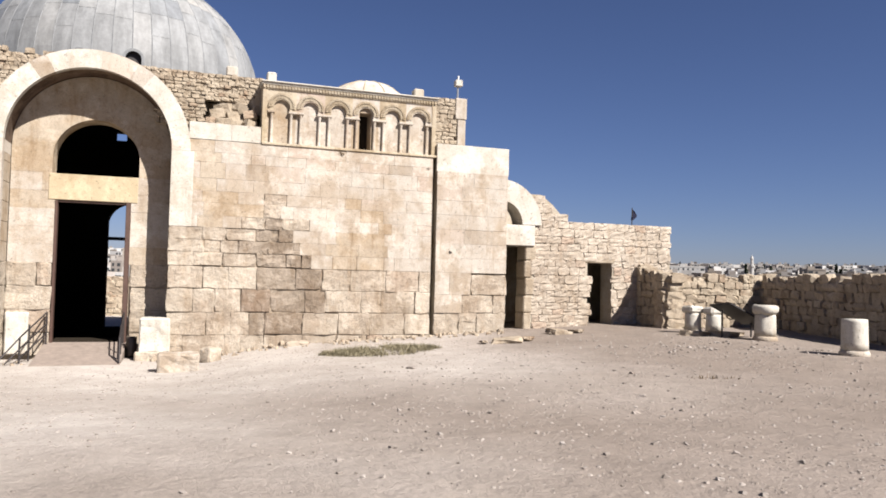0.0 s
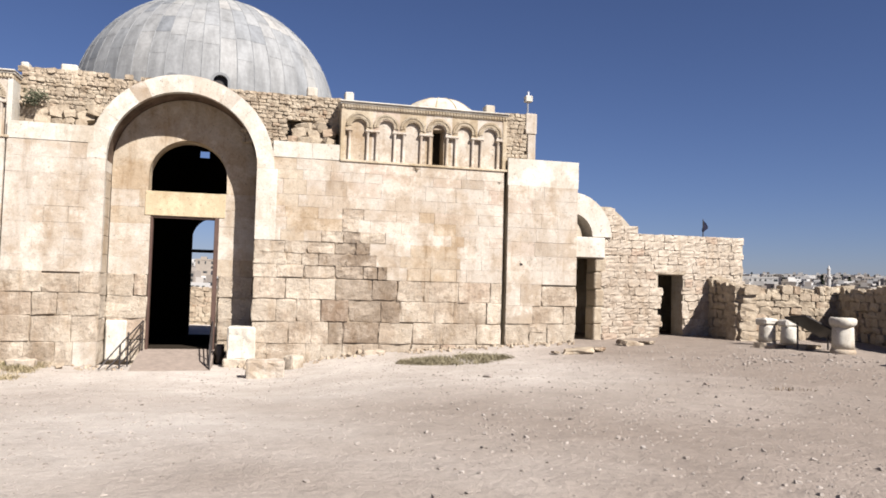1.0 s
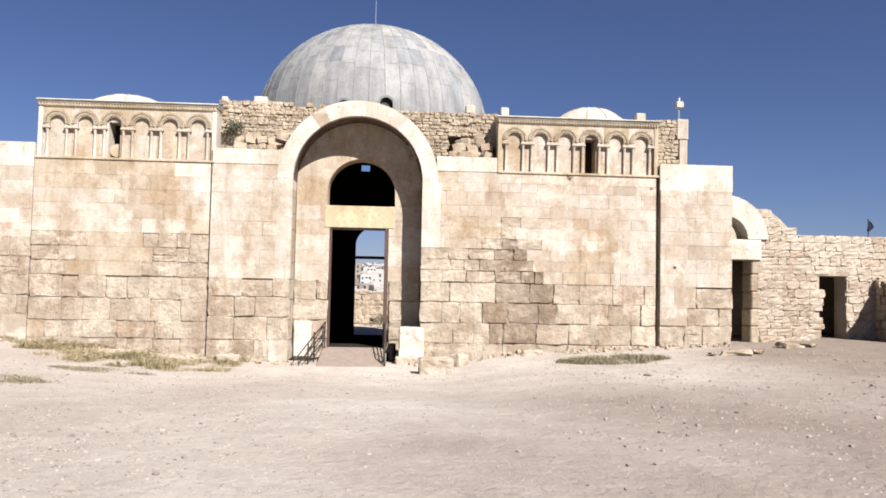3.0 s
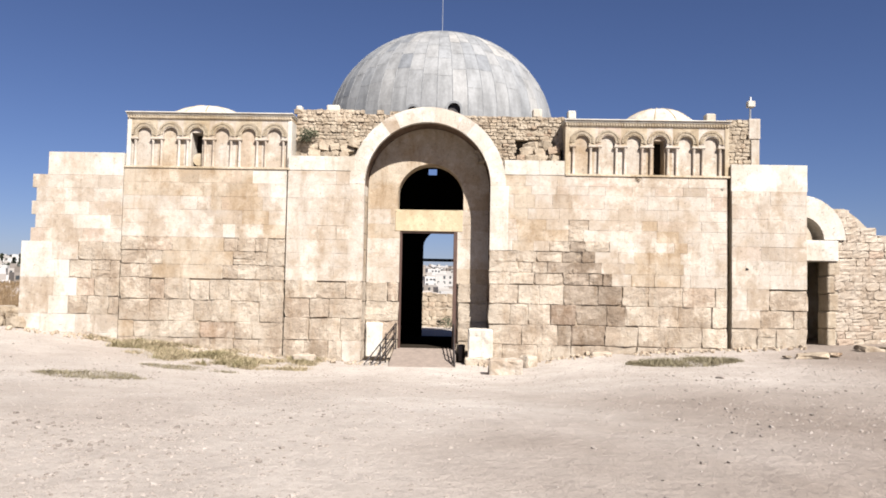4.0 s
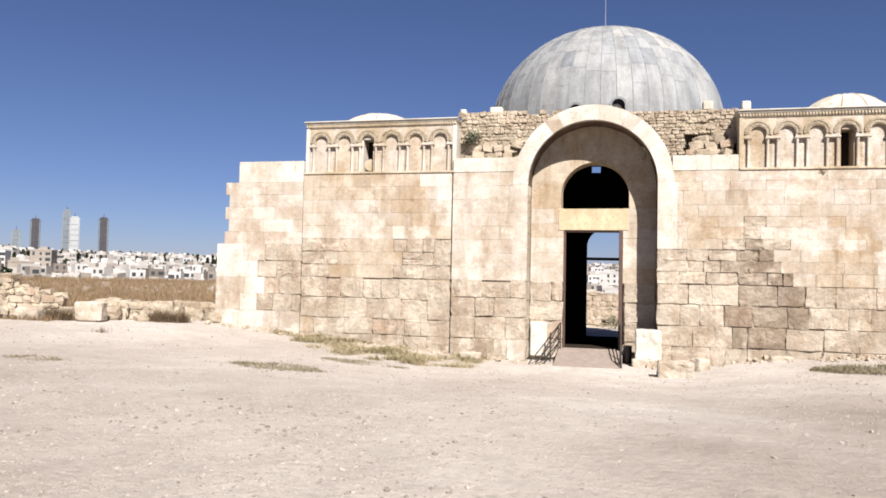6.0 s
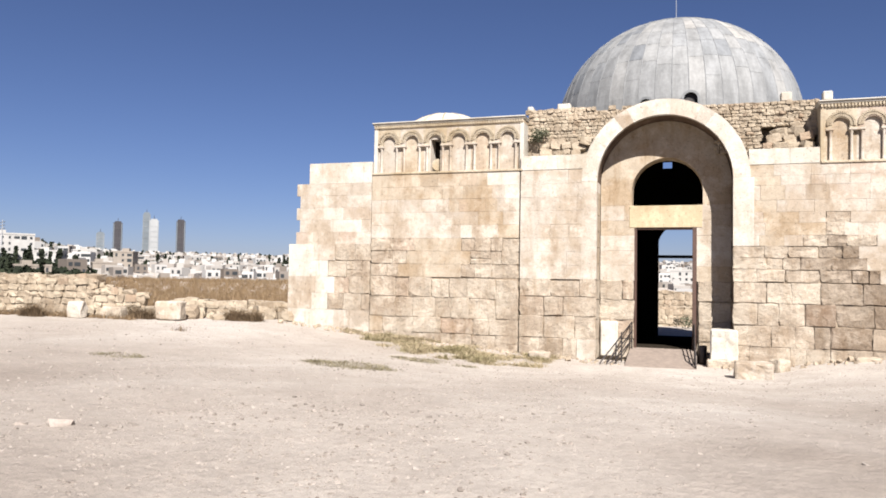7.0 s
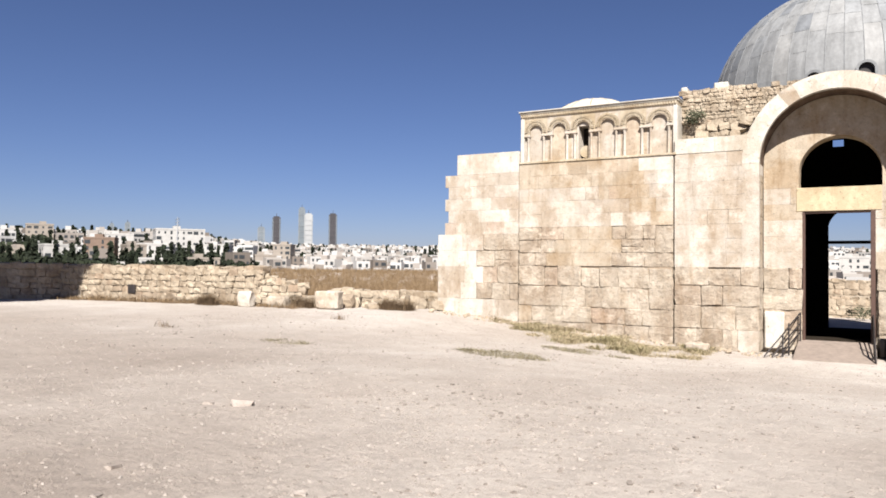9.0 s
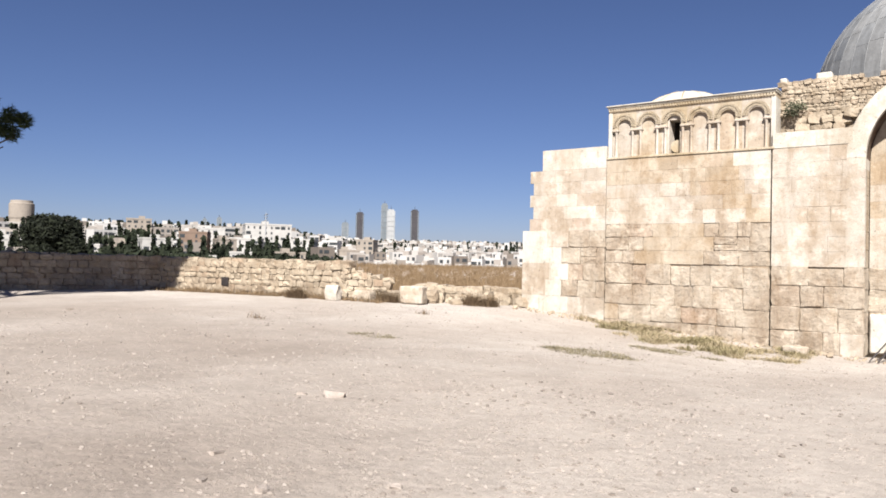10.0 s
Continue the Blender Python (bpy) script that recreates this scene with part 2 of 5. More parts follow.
def from_data(name, verts, faces, mat, parent=None, smooth=False):
    me = bpy.data.meshes.new(name)
    me.from_pydata(verts, [], faces)
    me.update()
    me.materials.append(mat)
    if smooth:
        me.shade_smooth()
    ob = new(name, me)
    if parent:
        ob.parent = parent
    return ob


def add_box(bm, x0, x1, y0, y1, z0, z1, bevel=0.0):
    r = bmesh.ops.create_cube(bm, size=1, matrix=Matrix.LocRotScale(((x0 + x1) / 2, (y0 + y1) / 2, (z0 + z1) / 2), None, (x1 - x0, y1 - y0, z1 - z0)))
    if bevel:
        es = list({e for v in r["verts"] for e in v.link_edges})
        bmesh.ops.bevel(bm, geom=es, offset=bevel, segments=1, affect="EDGES")


def boxes(*bs, bevel=0.0):
    bm = bmesh.new()
    for b in bs:
        add_box(bm, *b, bevel=bevel)
    return bm


def add_rod(bm, a, b, r, seg=8, r2=None):
    a, b = Vector(a), Vector(b)
    d = b - a
    bmesh.ops.create_cone(bm, cap_ends=True, segments=seg, radius1=r, radius2=r if r2 is None else r2, depth=d.length,
                          matrix=Matrix.Translation((a + b) / 2) @ d.to_track_quat("Z", "Y").to_matrix().to_4x4())


def lathe(bm, profile, seg=20, centre=(0, 0, 0)):
    rows = [[bm.verts.new((centre[0] + r * math.cos(2 * math.pi * i / seg), centre[1] + r * math.sin(2 * math.pi * i / seg), centre[2] + z)) for i in range(seg)] for r, z in profile]
    for a, b in zip(rows, rows[1:]):
        for i in range(seg):
            j = (i + 1) % seg
            bm.faces.new((a[i], a[j], b[j], b[i]))
    bm.faces.new(rows[0][::-1])
    bm.faces.new(rows[-1])


def extrude_xz(bm, pts, y0, y1):
    """A closed outline in x and z, given depth from y0 to y1."""
    a = [bm.verts.new((x, y0, z)) for x, z in pts]
    b = [bm.verts.new((x, y1, z)) for x, z in pts]
    bm.faces.new(a)
    bm.faces.new(b[::-1])
    for i in range(len(pts)):
        j = (i + 1) % len(pts)
        bm.faces.new((a[j], a[i], b[i], b[j]))
    bmesh.ops.recalc_face_normals(bm, faces=bm.faces[:])


# a stock of hewn blocks, one unit across, shared between alike pieces
def hewn_block(seed, bevel, rough, ragged_by=0.35, proud=0.2):
    r = random.Random(seed)
    xs = [-0.5, -0.5 + bevel, -0.17, 0.17, 0.5 - bevel, 0.5]
    n = len(xs)
    verts, faces = [], []
    for j, z in enumerate(xs):
        for i, x in enumerate(xs):
            edge = i in (0, n - 1) or j in (0, n - 1)
            jx, jz = (r.uniform(-1, 1) * bevel * ragged_by for _ in range(2))
            verts.append((x + jx, 0.0 if edge else -proud + r.uniform(-rough, rough), z + jz))
    for j in range(n - 1):
        for i in range(n - 1):
            a = j * n + i
            faces.append((a, a + 1, a + n + 1, a + n))
    if rough > 0.05 and r.random() < 0.5:
        ci, cj = r.choice((0, n - 1)), r.choice((0, n - 1))
        cut = r.uniform(0.06, 0.16)
        for j in range(n):
            for i in range(n):
                far = abs(i - ci) + abs(j - cj)
                if far < 3:
                    x, y, z = verts[j * n + i]
                    k = (1.0, 0.5, 0.15)[far]
                    verts[j * n + i] = (x * (1 - cut * k), y + 0.55 * k, z * (1 - 1.4 * cut * k))
    back = len(verts)
    verts += [(x, 1.0, z) for x, z in ((-0.5, -0.5), (0.5, -0.5), (0.5, 0.5), (-0.5, 0.5))]
    lo, hi = list(range(n)), list(range(n * (n - 1), n * n))
    lf, rt = [j * n for j in range(n)], [j * n + n - 1 for j in range(n)]
    faces += [(*lo[::-1], back, back + 1), (*hi, back + 2, back + 3), (*lf, back + 3, back), (*rt[::-1], back + 1, back + 2)]
    return verts, faces


def stock(name, count, bevel, rough, mat, seed, proud=0.2):
    made = []
    for k in range(count):
        v, f = hewn_block(seed + k, bevel, rough, 0.35 if rough < 0.05 else 1.5, proud)
        me = bpy.data.meshes.new(name)
        me.from_pydata(v, [], f)
        me.update()
        me.materials.append(mat)
        made.append(me)
    return made


S_LOWER = stock("block", 24, 0.02, 0.13, LOWER, 10, 0.15)
S_STAINED = stock("block", 10, 0.024, 0.17, STAINED, 110, 0.2)
S_UPPER = stock("block", 6, 0.004, 0.014, UPPER, 30, 0.05)
S_OCHRE = stock("block", 6, 0.005, 0.018, OCHRE, 50, 0.07)
S_WHITE = stock("block", 5, 0.003, 0.012, WHITE, 70, 0.04)


def lump_data(seed, rough=0.16):
    """A worn field stone, one unit across."""
    bm = bmesh.new()
    bmesh.ops.create_cube(bm, size=1)
    bmesh.ops.subdivide_edges(bm, edges=bm.edges[:], cuts=1, use_grid_fill=True)
    r = random.Random(seed)
    for v in bm.verts:
        c = v.co
        k = {1: 1.0, 2: 0.93, 3: 0.86}.get(sum(abs(q) > 0.4 for q in c), 1)
        v.co = c * k + Vector((r.uniform(-1, 1), r.uniform(-1, 1), r.uniform(-1, 1))) * rough * 0.5
    return bm


def lumps(name, count, mat, seed, rough=0.16):
    made = []
    for k in range(count):
        bm = lump_data(seed + k, rough)
        me = bpy.data.meshes.new(name)
        bm.to_mesh(me)
        bm.free()
        me.materials.append(mat)
        made.append(me)
    return made


S_RUBBLE = lumps("stone", 12, RUBBLE, 100)
SQUARED = stone_material("squared_rubble", (0.350, 0.302, 0.246), (0.262, 0.214, 0.166), (0.250, 0.202, 0.152), 0.2, 0.35, 0.5, grime=0.3)
S_SQUARED = stock("stone", 14, 0.045, 0.12, SQUARED, 400, 0.12)


# ---- ground ----
def smooth(a, b, v):
    t = min(1.0, max(0.0, (v - a) / (b - a)))
    return t * t * (3 - 2 * t)


def along(x):
    """Height of the ground at the foot of the front."""
    k = ((-60, 1.0), (-20, 0.98), (-12.7, 0.82), (-9.6, 0.5), (-6.5, 0.28), (-4.0, 0.06), (-2.0, -0.02), (2.4, 0.0), (5, 0.36), (9, 0.58), (11.5, 0.72), (15, 0.88), (20, 0.95), (60, 1.0))
    for (a, za), (b, zb) in zip(k, k[1:]):
        if x <= b:
            return za + (zb - za) * max(0.0, (x - a) / (b - a))
    return k[-1][1]


def ground_z(x, y):
    f = along(x)
    near = f + (0.8 - f) * smooth(-1.5, -17, y) if y < 0 else f
    if -8 < x < 8 and y > 0.6:
        near = near * (1 - smooth(0.6, 1.4, y)) - 0.36 * smooth(0.6, 1.4, y)
    if y > 14:
        near += smooth(14, 18, y) * (0.1 if abs(x) < 8 else 0)
    r = math.hypot(x, y)
    near += 0.035 * noise.noise((x * 0.35, y * 0.35, 0)) * smooth(2, 6, abs(y) + abs(x) * 0.3) + 0.012 * noise.noise((x * 1.7, y * 1.7, 3))
    if y > -14 or r > 60:
        near += 0.75 * smooth(30, 52, r)
    if r > 54:
        drop = -16 * smooth(54, 140, r) + 11 * smooth(140, 320, r) + 0.031 * min(1250.0, max(0.0, r - 320))
        near += drop
        az = math.degrees(math.atan2(x - 0.7, y + 23))
        if -110 < az < -40:
            near += 11.5 * smooth(330, 600, r) * smooth(-41, -50, az)
    return near


def spaced(*spans):
    out = []
    for a, b, step in spans:
        n = max(1, round((b - a) / step))
        out += [a + (b - a) * i / n for i in range(n)]
    return out + [spans[-1][1]]


gx = spaced((-4200, -1600, 400), (-1600, -300, 90), (-300, -80, 16), (-80, -34, 2.5), (-34, 26, 0.45), (26, 80, 2.5), (80, 300, 16), (300, 1600, 90), (1600, 4200, 400))
gy = spaced((-4200, -1600, 400), (-1600, -300, 120), (-300, -60, 30), (-60, -26, 2.5), (-26, 4, 0.4), (4, 24, 1.2), (24, 80, 2.8), (80, 300, 16), (300, 1600, 90), (1600, 4200, 400))
gv = [(x, y, ground_z(x, y)) for y in gy for x in gx]
nx = len(gx)
gf = [(j * nx + i, j * nx + i + 1, (j + 1) * nx + i + 1, (j + 1) * nx + i) for j in range(len(gy) - 1) for i in range(nx - 1)]
ground = tagged(from_data("ground", gv, gf, EARTH, smooth=True), "pale trodden earth strewn with limestone gravel", "ground", kind="structure")

# ---- gate building ----
AX, AZ, RI, RO = -0.12, 5.48, 1.95, 2.42     # archway: middle, springing, inner and outer radius
BACK, DEPTH = 1.0, 14.0


def arc(cx, cz, r, a0, a1, n):
    return [(cx + r * math.cos(radians(a0 + (a1 - a0) * i / n)), cz + r * math.sin(radians(a0 + (a1 - a0) * i / n))) for i in range(n + 1)]


def structure(name, bm, mat, label, category="wall"):
    return tagged(finish(name, bm, mat), label, category, kind="structure")


def course(parent, x0, x1, z0, z1, pick, width, front=0.0, depth=0.13, gap=0.008, wobble=0.009, base=0.0):
    x = x0
    while x < x1 - 0.02:
        w = rng.uniform(*width)
        if x1 - (x + w) < width[0] * 0.6:
            w = x1 - x
        me = pick(x + w / 2, (z0 + z1) / 2)
        old = me in S_LOWER
        if old and ((x + w / 2 - 4.8) / 1.25) ** 2 + ((z0 + z1) / 2 - 2.3) ** 2 / 3.0 < rng.uniform(0.35, 1.3):
            me = rng.choice(S_STAINED)
        beds = [(z0, z1)]
        if old and w < 0.75 and z1 - z0 > 0.4 and rng.random() < 0.16:
            zm = z0 + (z1 - z0) * rng.uniform(0.4, 0.6)
            beds = [(z0, zm), (zm, z1)]
        for b0, b1 in beds:
            if old and abs(b1 - 2.45) < 0.01:
                b1 -= rng.choice((0.0, 0.0, 0.02, 0.05))
            if old and len(beds) > 1:
                me = rng.choice(S_STAINED if me in S_STAINED else S_LOWER)
            push = (rng.uniform(-0.046, -0.034) if rng.random() < 0.88 else rng.uniform(-0.02, -0.005)) if old else 0.0
            g2 = 0.001 + rng.choice((0.0, 0.002, 0.004, 0.008, 0.016, 0.03)) if old else rng.choice((0.0005, 0.0005, 0.001, 0.003, 0.007))
            y = (base - 0.035 if old else max(front, -0.015) - 0.085) + push + rng.uniform(-wobble, wobble) * (0.7 if old else 0.45)
            piece("block", me, parent, Matrix.LocRotScale((x + w / 2, y, (b0 + b1) / 2 + (rng.uniform(-0.01, 0.01) if old else 0)), Euler((0, rng.uniform(-0.016, 0.016) if old else 0, 0)),
                                                          (w - g2, depth if old else min(depth, 0.11), b1 - b0 - g2)))
        x += w


def from_stock(*choices):
    """Picks a block out of weighted stocks."""
    def pick(x, z):
        k = min(0.999, max(0.0, 0.5 + 0.95 * noise.noise((x * 0.55 + 7, z * 0.8, 2.0)) + rng.uniform(-0.16, 0.16)))
        for share, s in choices:
            if k < share:
                return rng.choice(s)
            k -= share
        return rng.choice(choices[-1][1])
    return pick


LOW_Z = [(0.62, 1.23), (1.23, 1.85), (1.85, 2.45)]
LOW_PANEL = [(0.62, 1.12), (1.12, 1.78), (1.78, 2.45)]
LOW_MID = [(0.62, 1.3), (1.3, 1.9), (1.9, 2.45)]
LOW_PIER = [(0.62, 1.26), (1.26, 1.8), (1.8, 2.45)]
UP_Z = [(2.45 + 0.426 * i, 2.45 + 0.426 * (i + 1)) for i in range(8)]

# left end of the front, with toothed quoins
wing_l = structure("wall_left_end", boxes((-12.66, -9.62, 0.012, 0.9, 0.0, 3.5), (-12.3, -9.62, 0.012, 0.9, 3.5, 5.62), (-12.0, -9.62, 0.012, 0.9, 5.62, 6.32)), LIGHT_JOINT, "stepped end of limestone front, white quoins and worn blocks")
zs = [(0.1, 0.72)] + [(0.72 + 0.56 * i, 0.72 + 0.56 * (i + 1)) for i in range(5)]
for i, (a, b) in enumerate(zs):
    course(wing_l, -12.74, -11.2 + 0.25 * (i % 2), a, b, from_stock((0.55, S_WHITE), (0.45, S_UPPER)), (0.6, 1.3), -0.03, gap=0.014)
    course(wing_l, -11.2 + 0.25 * (i % 2), -9.62, a, b, from_stock((0.65, S_LOWER), (0.35, S_UPPER)) if i < 2 else from_stock((0.9, S_LOWER), (0.1, S_OCHRE)), (0.4, 0.8), -0.02, gap=0.018)
for i in range(5):
    a = 3.52 + 0.42 * i
    course(wing_l, -12.48 if i % 2 == 0 else -12.34, -9.62, a, a + 0.42, from_stock((0.22, S_WHITE), (0.78, S_UPPER)), (0.5, 1.2))
course(wing_l, -12.0, -9.62, 5.62, 6.33, from_stock((1, S_WHITE)), (1.1, 1.3), gap=0.002)

# left panel under its arcade
panel_l = structure("wall_left_panel", boxes((-9.58, -4.5, 0.012, 0.9, -0.1, 5.86)), LIGHT_JOINT, "ochre-stained limestone front with cracked lower courses")
course(panel_l, -9.6, -4.5, 0.0, 0.62, from_stock((1, S_LOWER)), (0.7, 1.3), -0.05, gap=0.012)
for a, b in LOW_PANEL:
    course(panel_l, -9.6, -4.5, a, b, from_stock((0.9, S_LOWER), (0.1, S_OCHRE)), (0.45, 1.2), -0.035, gap=0.016)
for i, (a, b) in enumerate(UP_Z):
    if i < 3:
        course(panel_l, -9.6, -8.6 + 0.3 * i, a, b, from_stock((0.75, S_LOWER), (0.25, S_OCHRE)), (0.5, 0.9), -0.02, gap=0.014)
        course(panel_l, -8.6 + 0.3 * i, -6.4 + 0.3 * (i % 2), a, b, from_stock((0.95, S_OCHRE), (0.05, S_UPPER)), (0.7, 1.3), gap=0.003)
        course(panel_l, -6.4 + 0.3 * (i % 2), -4.5, a, b, from_stock((0.85, S_LOWER), (0.15, S_OCHRE)), (0.35, 0.8), -0.02, gap=0.015)
    else:
        course(panel_l, -9.6, -4.5, a, b, from_stock((0.45, S_OCHRE), (0.52, S_UPPER), (0.03, S_WHITE)), (0.3, 1.0), gap=0.003)

# block left of the archway
mid_l = structure("wall_left_of_arch", boxes((-4.42, -2.13, 0.012, BACK + 0.4, -0.1, 5.86), (-4.42, -2.4, 0.012, 0.9, 5.86, 6.3)), LIGHT_JOINT, "pale limestone wall beside the archway, smooth above worn courses")
for a, b in [(0.0, 0.62)] + LOW_MID:
    course(mid_l, -4.455, -2.08, a, b, from_stock((0.85, S_LOWER), (0.15, S_UPPER)), (0.4, 1.0), -0.04, gap=0.014)
for a, b in UP_Z:
    cut = -2.08 if b < AZ else AX - math.sqrt(max(0.1, (RO - 0.12) ** 2 - (b - AZ) ** 2))
    course(mid_l, -4.455, cut, a, b, from_stock((0.1, S_WHITE), (0.9, S_UPPER)), (0.4, 1.1), gap=0.002)
course(mid_l, -4.455, -2.38, 5.87, 6.32, from_stock((1, S_WHITE)), (0.9, 1.2), -0.03, 0.16, gap=0.002)

# block and panel right of the archway
RX = AX + RI
panel_r = structure("wall_right_panel", boxes((RX + 0.05, 9.05, 0.012, BACK + 0.4, -0.1, 5.82), (2.2, 4.1, 0.012, 0.9, 5.82, 6.26)), LIGHT_JOINT, "pale limestone front with a patch of broken old masonry")
for a, b in [(0.0, 0.62)] + LOW_Z:
    course(panel_r, RX, 9.06, a, b, from_stock((1.0, S_LOWER)), (0.38, 1.1), -0.04, gap=0.016)


OLD_ROWS = [(2.45, 2.82, RX, 5.57), (2.82, 3.15, RX, 5.25), (3.15, 3.49, RX, 5.05), (3.49, 3.8, 3.66, 5.5), (3.8, 4.15, 4.24, 4.7), (4.15, 4.46, 4.24, 4.85)]


def right_pick(x, z):
    k = noise.noise((x * 0.5, z * 0.7, 5.0)) + rng.uniform(-0.25, 0.25)
    return rng.choice(S_WHITE if k > 0.6 else (S_OCHRE if k < -0.34 else S_UPPER))


for z0, z1, x0, x1 in OLD_ROWS:
    if x0 > RX + 0.1:
        course(panel_r, RX, x0, z0, z1, right_pick, (0.45, 1.0))
    course(panel_r, x0, x1, z0, z1, from_stock((1, S_LOWER)), (0.4, 0.95), -0.04)
    course(panel_r, x1, 9.06, z0, z1, right_pick, (0.3, 1.0))
for z0, z1 in ((4.46, 4.8), (4.8, 5.23), (5.23, 5.5), (5.5, 5.82)):
    cut = RX if z1 < AZ else AX + math.sqrt(max(0.1, (RO - 0.12) ** 2 - (z1 - AZ) ** 2))
    course(panel_r, cut, 9.06, z0, z1, right_pick, (0.3, 1.05))
course(panel_r, AX + RO - 0.05, 4.1, 5.83, 6.28, from_stock((1, S_WHITE)), (0.9, 1.2), -0.03, 0.16, gap=0.002)

for wall, x0, x1, z1 in ((wing_l, -12.6, -9.64, 3.5), (panel_l, -9.56, -4.52, 3.7), (mid_l, -4.4, -2.14, 2.45), (panel_r, RX + 0.06, 5.0, 3.49), (panel_r, 5.0, 9.0, 2.45)):
    part("core", boxes((x0, x1, -0.045, 0.3, -0.1, z1)), JOINT, wall)

# right pier, parted from the front by an open slot
pier = structure("wall_right_pier", boxes((9.22, 11.44, 0.012, 2.4, 0.0, 6.22)), LIGHT_JOINT, "limestone pier with a white coping course beside the front")
for a, b in [(0.05, 0.62)] + LOW_PIER:
    course(pier, 9.2, 11.46, a, b, from_stock((0.9, S_LOWER), (0.1, S_UPPER)), (0.45, 1.1), -0.05, gap=0.014)
for i, (a, b) in enumerate(UP_Z[:7]):
    course(pier, 9.2, 11.46, a, b, from_stock((0.1, S_WHITE), (0.9, S_UPPER)), (0.5, 1.3), -0.035, gap=0.002)
course(pier, 9.18, 11.48, 5.43, 6.25, from_stock((1, S_WHITE)), (2.2, 2.4), -0.05, gap=0.003)
slot = structure("wall_slot", boxes((9.0, 9.25, 0.35, 0.8, 0.0, 5.8)), JOINT, "shadowed slot wall between front and pier")

# dark lump stands for a small hole in the pier
bm = bmesh.new()
bmesh.ops.create_icosphere(bm, subdivisions=1, radius=0.09)
for v in bm.verts:
    v.co += Vector((1, 0.3, 1)) * 0.04 * noise.noise(v.co * 9)
o = finish("iron_stub", bm, IRON)
o.location = (9.66, -0.05, 3.05)
tagged(o, "dark lump standing for a small hole in the pier", "iron stub")

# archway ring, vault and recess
# base colour darkened to carry the shade of soffit and right reveal
VAULT = stone_material("shade_dark_vault", (0.125, 0.086, 0.060), (0.104, 0.071, 0.049), (0.062, 0.040, 0.027), 0.5, 0.2, 0.3)
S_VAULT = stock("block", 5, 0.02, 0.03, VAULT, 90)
ring = structure("arch_ring", boxes((AX - RO, AX - RI - 0.02, 0.02, BACK, AZ - 0.3, AZ)), WHITE, "white plastered stone arch over the gateway", "arch")
NV = 17
for k in range(NV):
    a0, a1 = 180 * k / NV + 0.03, 180 * (k + 1) / NV - 0.03
    bm = bmesh.new()
    extrude_xz(bm, arc(AX, AZ, RI, a0, a1, 3) + arc(AX, AZ, RO, a1, a0, 3), -0.101, 0.1)
    part("voussoir", bm, UPPER if k in (5, 11) else WHITE, ring)
for x0, x1, z0 in ((AX - RO, AX - RI, 2.46), (AX + RI, AX + RI + 0.56, 3.49)):
    part("plaster", boxes((x0, x1, -0.097, 0.1, z0, AZ - 0.002)), WHITE if x0 > 0 else UPPER, ring)
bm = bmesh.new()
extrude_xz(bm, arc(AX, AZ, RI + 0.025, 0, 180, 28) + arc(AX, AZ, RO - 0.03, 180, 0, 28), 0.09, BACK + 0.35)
vault = structure("vault", bm, VAULT, "stained limestone barrel vault within the gateway, darkened for its shade", "vault")
for side, x0, x1 in (("left", AX - RI - 0.45, AX - RI), ("right", AX + RI, AX + RI + 0.45)):
    jamb = structure("jamb_" + side, boxes((x0 + (0.06 if side == "right" else 0), x1 - (0.06 if side == "left" else 0), 0.14, BACK + 0.35, -0.1, AZ)), LIGHT_JOINT, "worn limestone reveal of the gateway arch")
    xs = AX - RI if side == "left" else AX + RI
    for i in range(10):
        z0, z1 = (0.0 + 0.61 * i, 0.61 * (i + 1)) if i < 4 else (2.44 + 0.507 * (i - 4), 2.44 + 0.507 * (i - 3))
        # right reveal, away from the sun, takes the shade-darkened blocks
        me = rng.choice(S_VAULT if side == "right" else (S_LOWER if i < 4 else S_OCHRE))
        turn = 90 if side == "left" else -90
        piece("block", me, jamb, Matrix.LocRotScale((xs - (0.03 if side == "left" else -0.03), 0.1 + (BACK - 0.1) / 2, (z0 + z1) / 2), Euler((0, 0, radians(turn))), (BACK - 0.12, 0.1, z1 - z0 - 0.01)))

DX0, DX1, DZ = -1.02, 0.83, 4.1
LX, LZ, LR = -0.055, 5.22, 1.06
bm = bmesh.new()
extrude_xz(bm, [(AX - RI, 4.8), (LX - LR, 4.8), (LX - LR, LZ)] + arc(LX, LZ, LR, 180, 90, 12)[1:] + [(LX, AZ + RI)] + arc(AX, AZ, RI, 92, 180, 14), BACK - 0.0925, BACK + 0.6)
extrude_xz(bm, [(AX + RI, 4.8), (LX + LR, 4.8), (LX + LR, LZ)] + arc(LX, LZ, LR, 0, 90, 12)[1:] + [(LX, AZ + RI)] + arc(AX, AZ, RI, 88, 0, 14), BACK - 0.0925, BACK + 0.6)
recess = structure("wall_recess", bm, OCHRE, "pale plastered wall of the recess with an arched fanlight opening")
bm = boxes((AX - RI - 0.05, DX0 - 0.02, BACK + 0.012, BACK + 0.6, -0.1, 4.8), (DX1 + 0.02, AX + RI + 0.05, BACK + 0.012, BACK + 0.6, -0.1, 4.8))
recess_low = structure("wall_recess_lower", bm, LIGHT_JOINT, "worn limestone wall each side of the doorway")
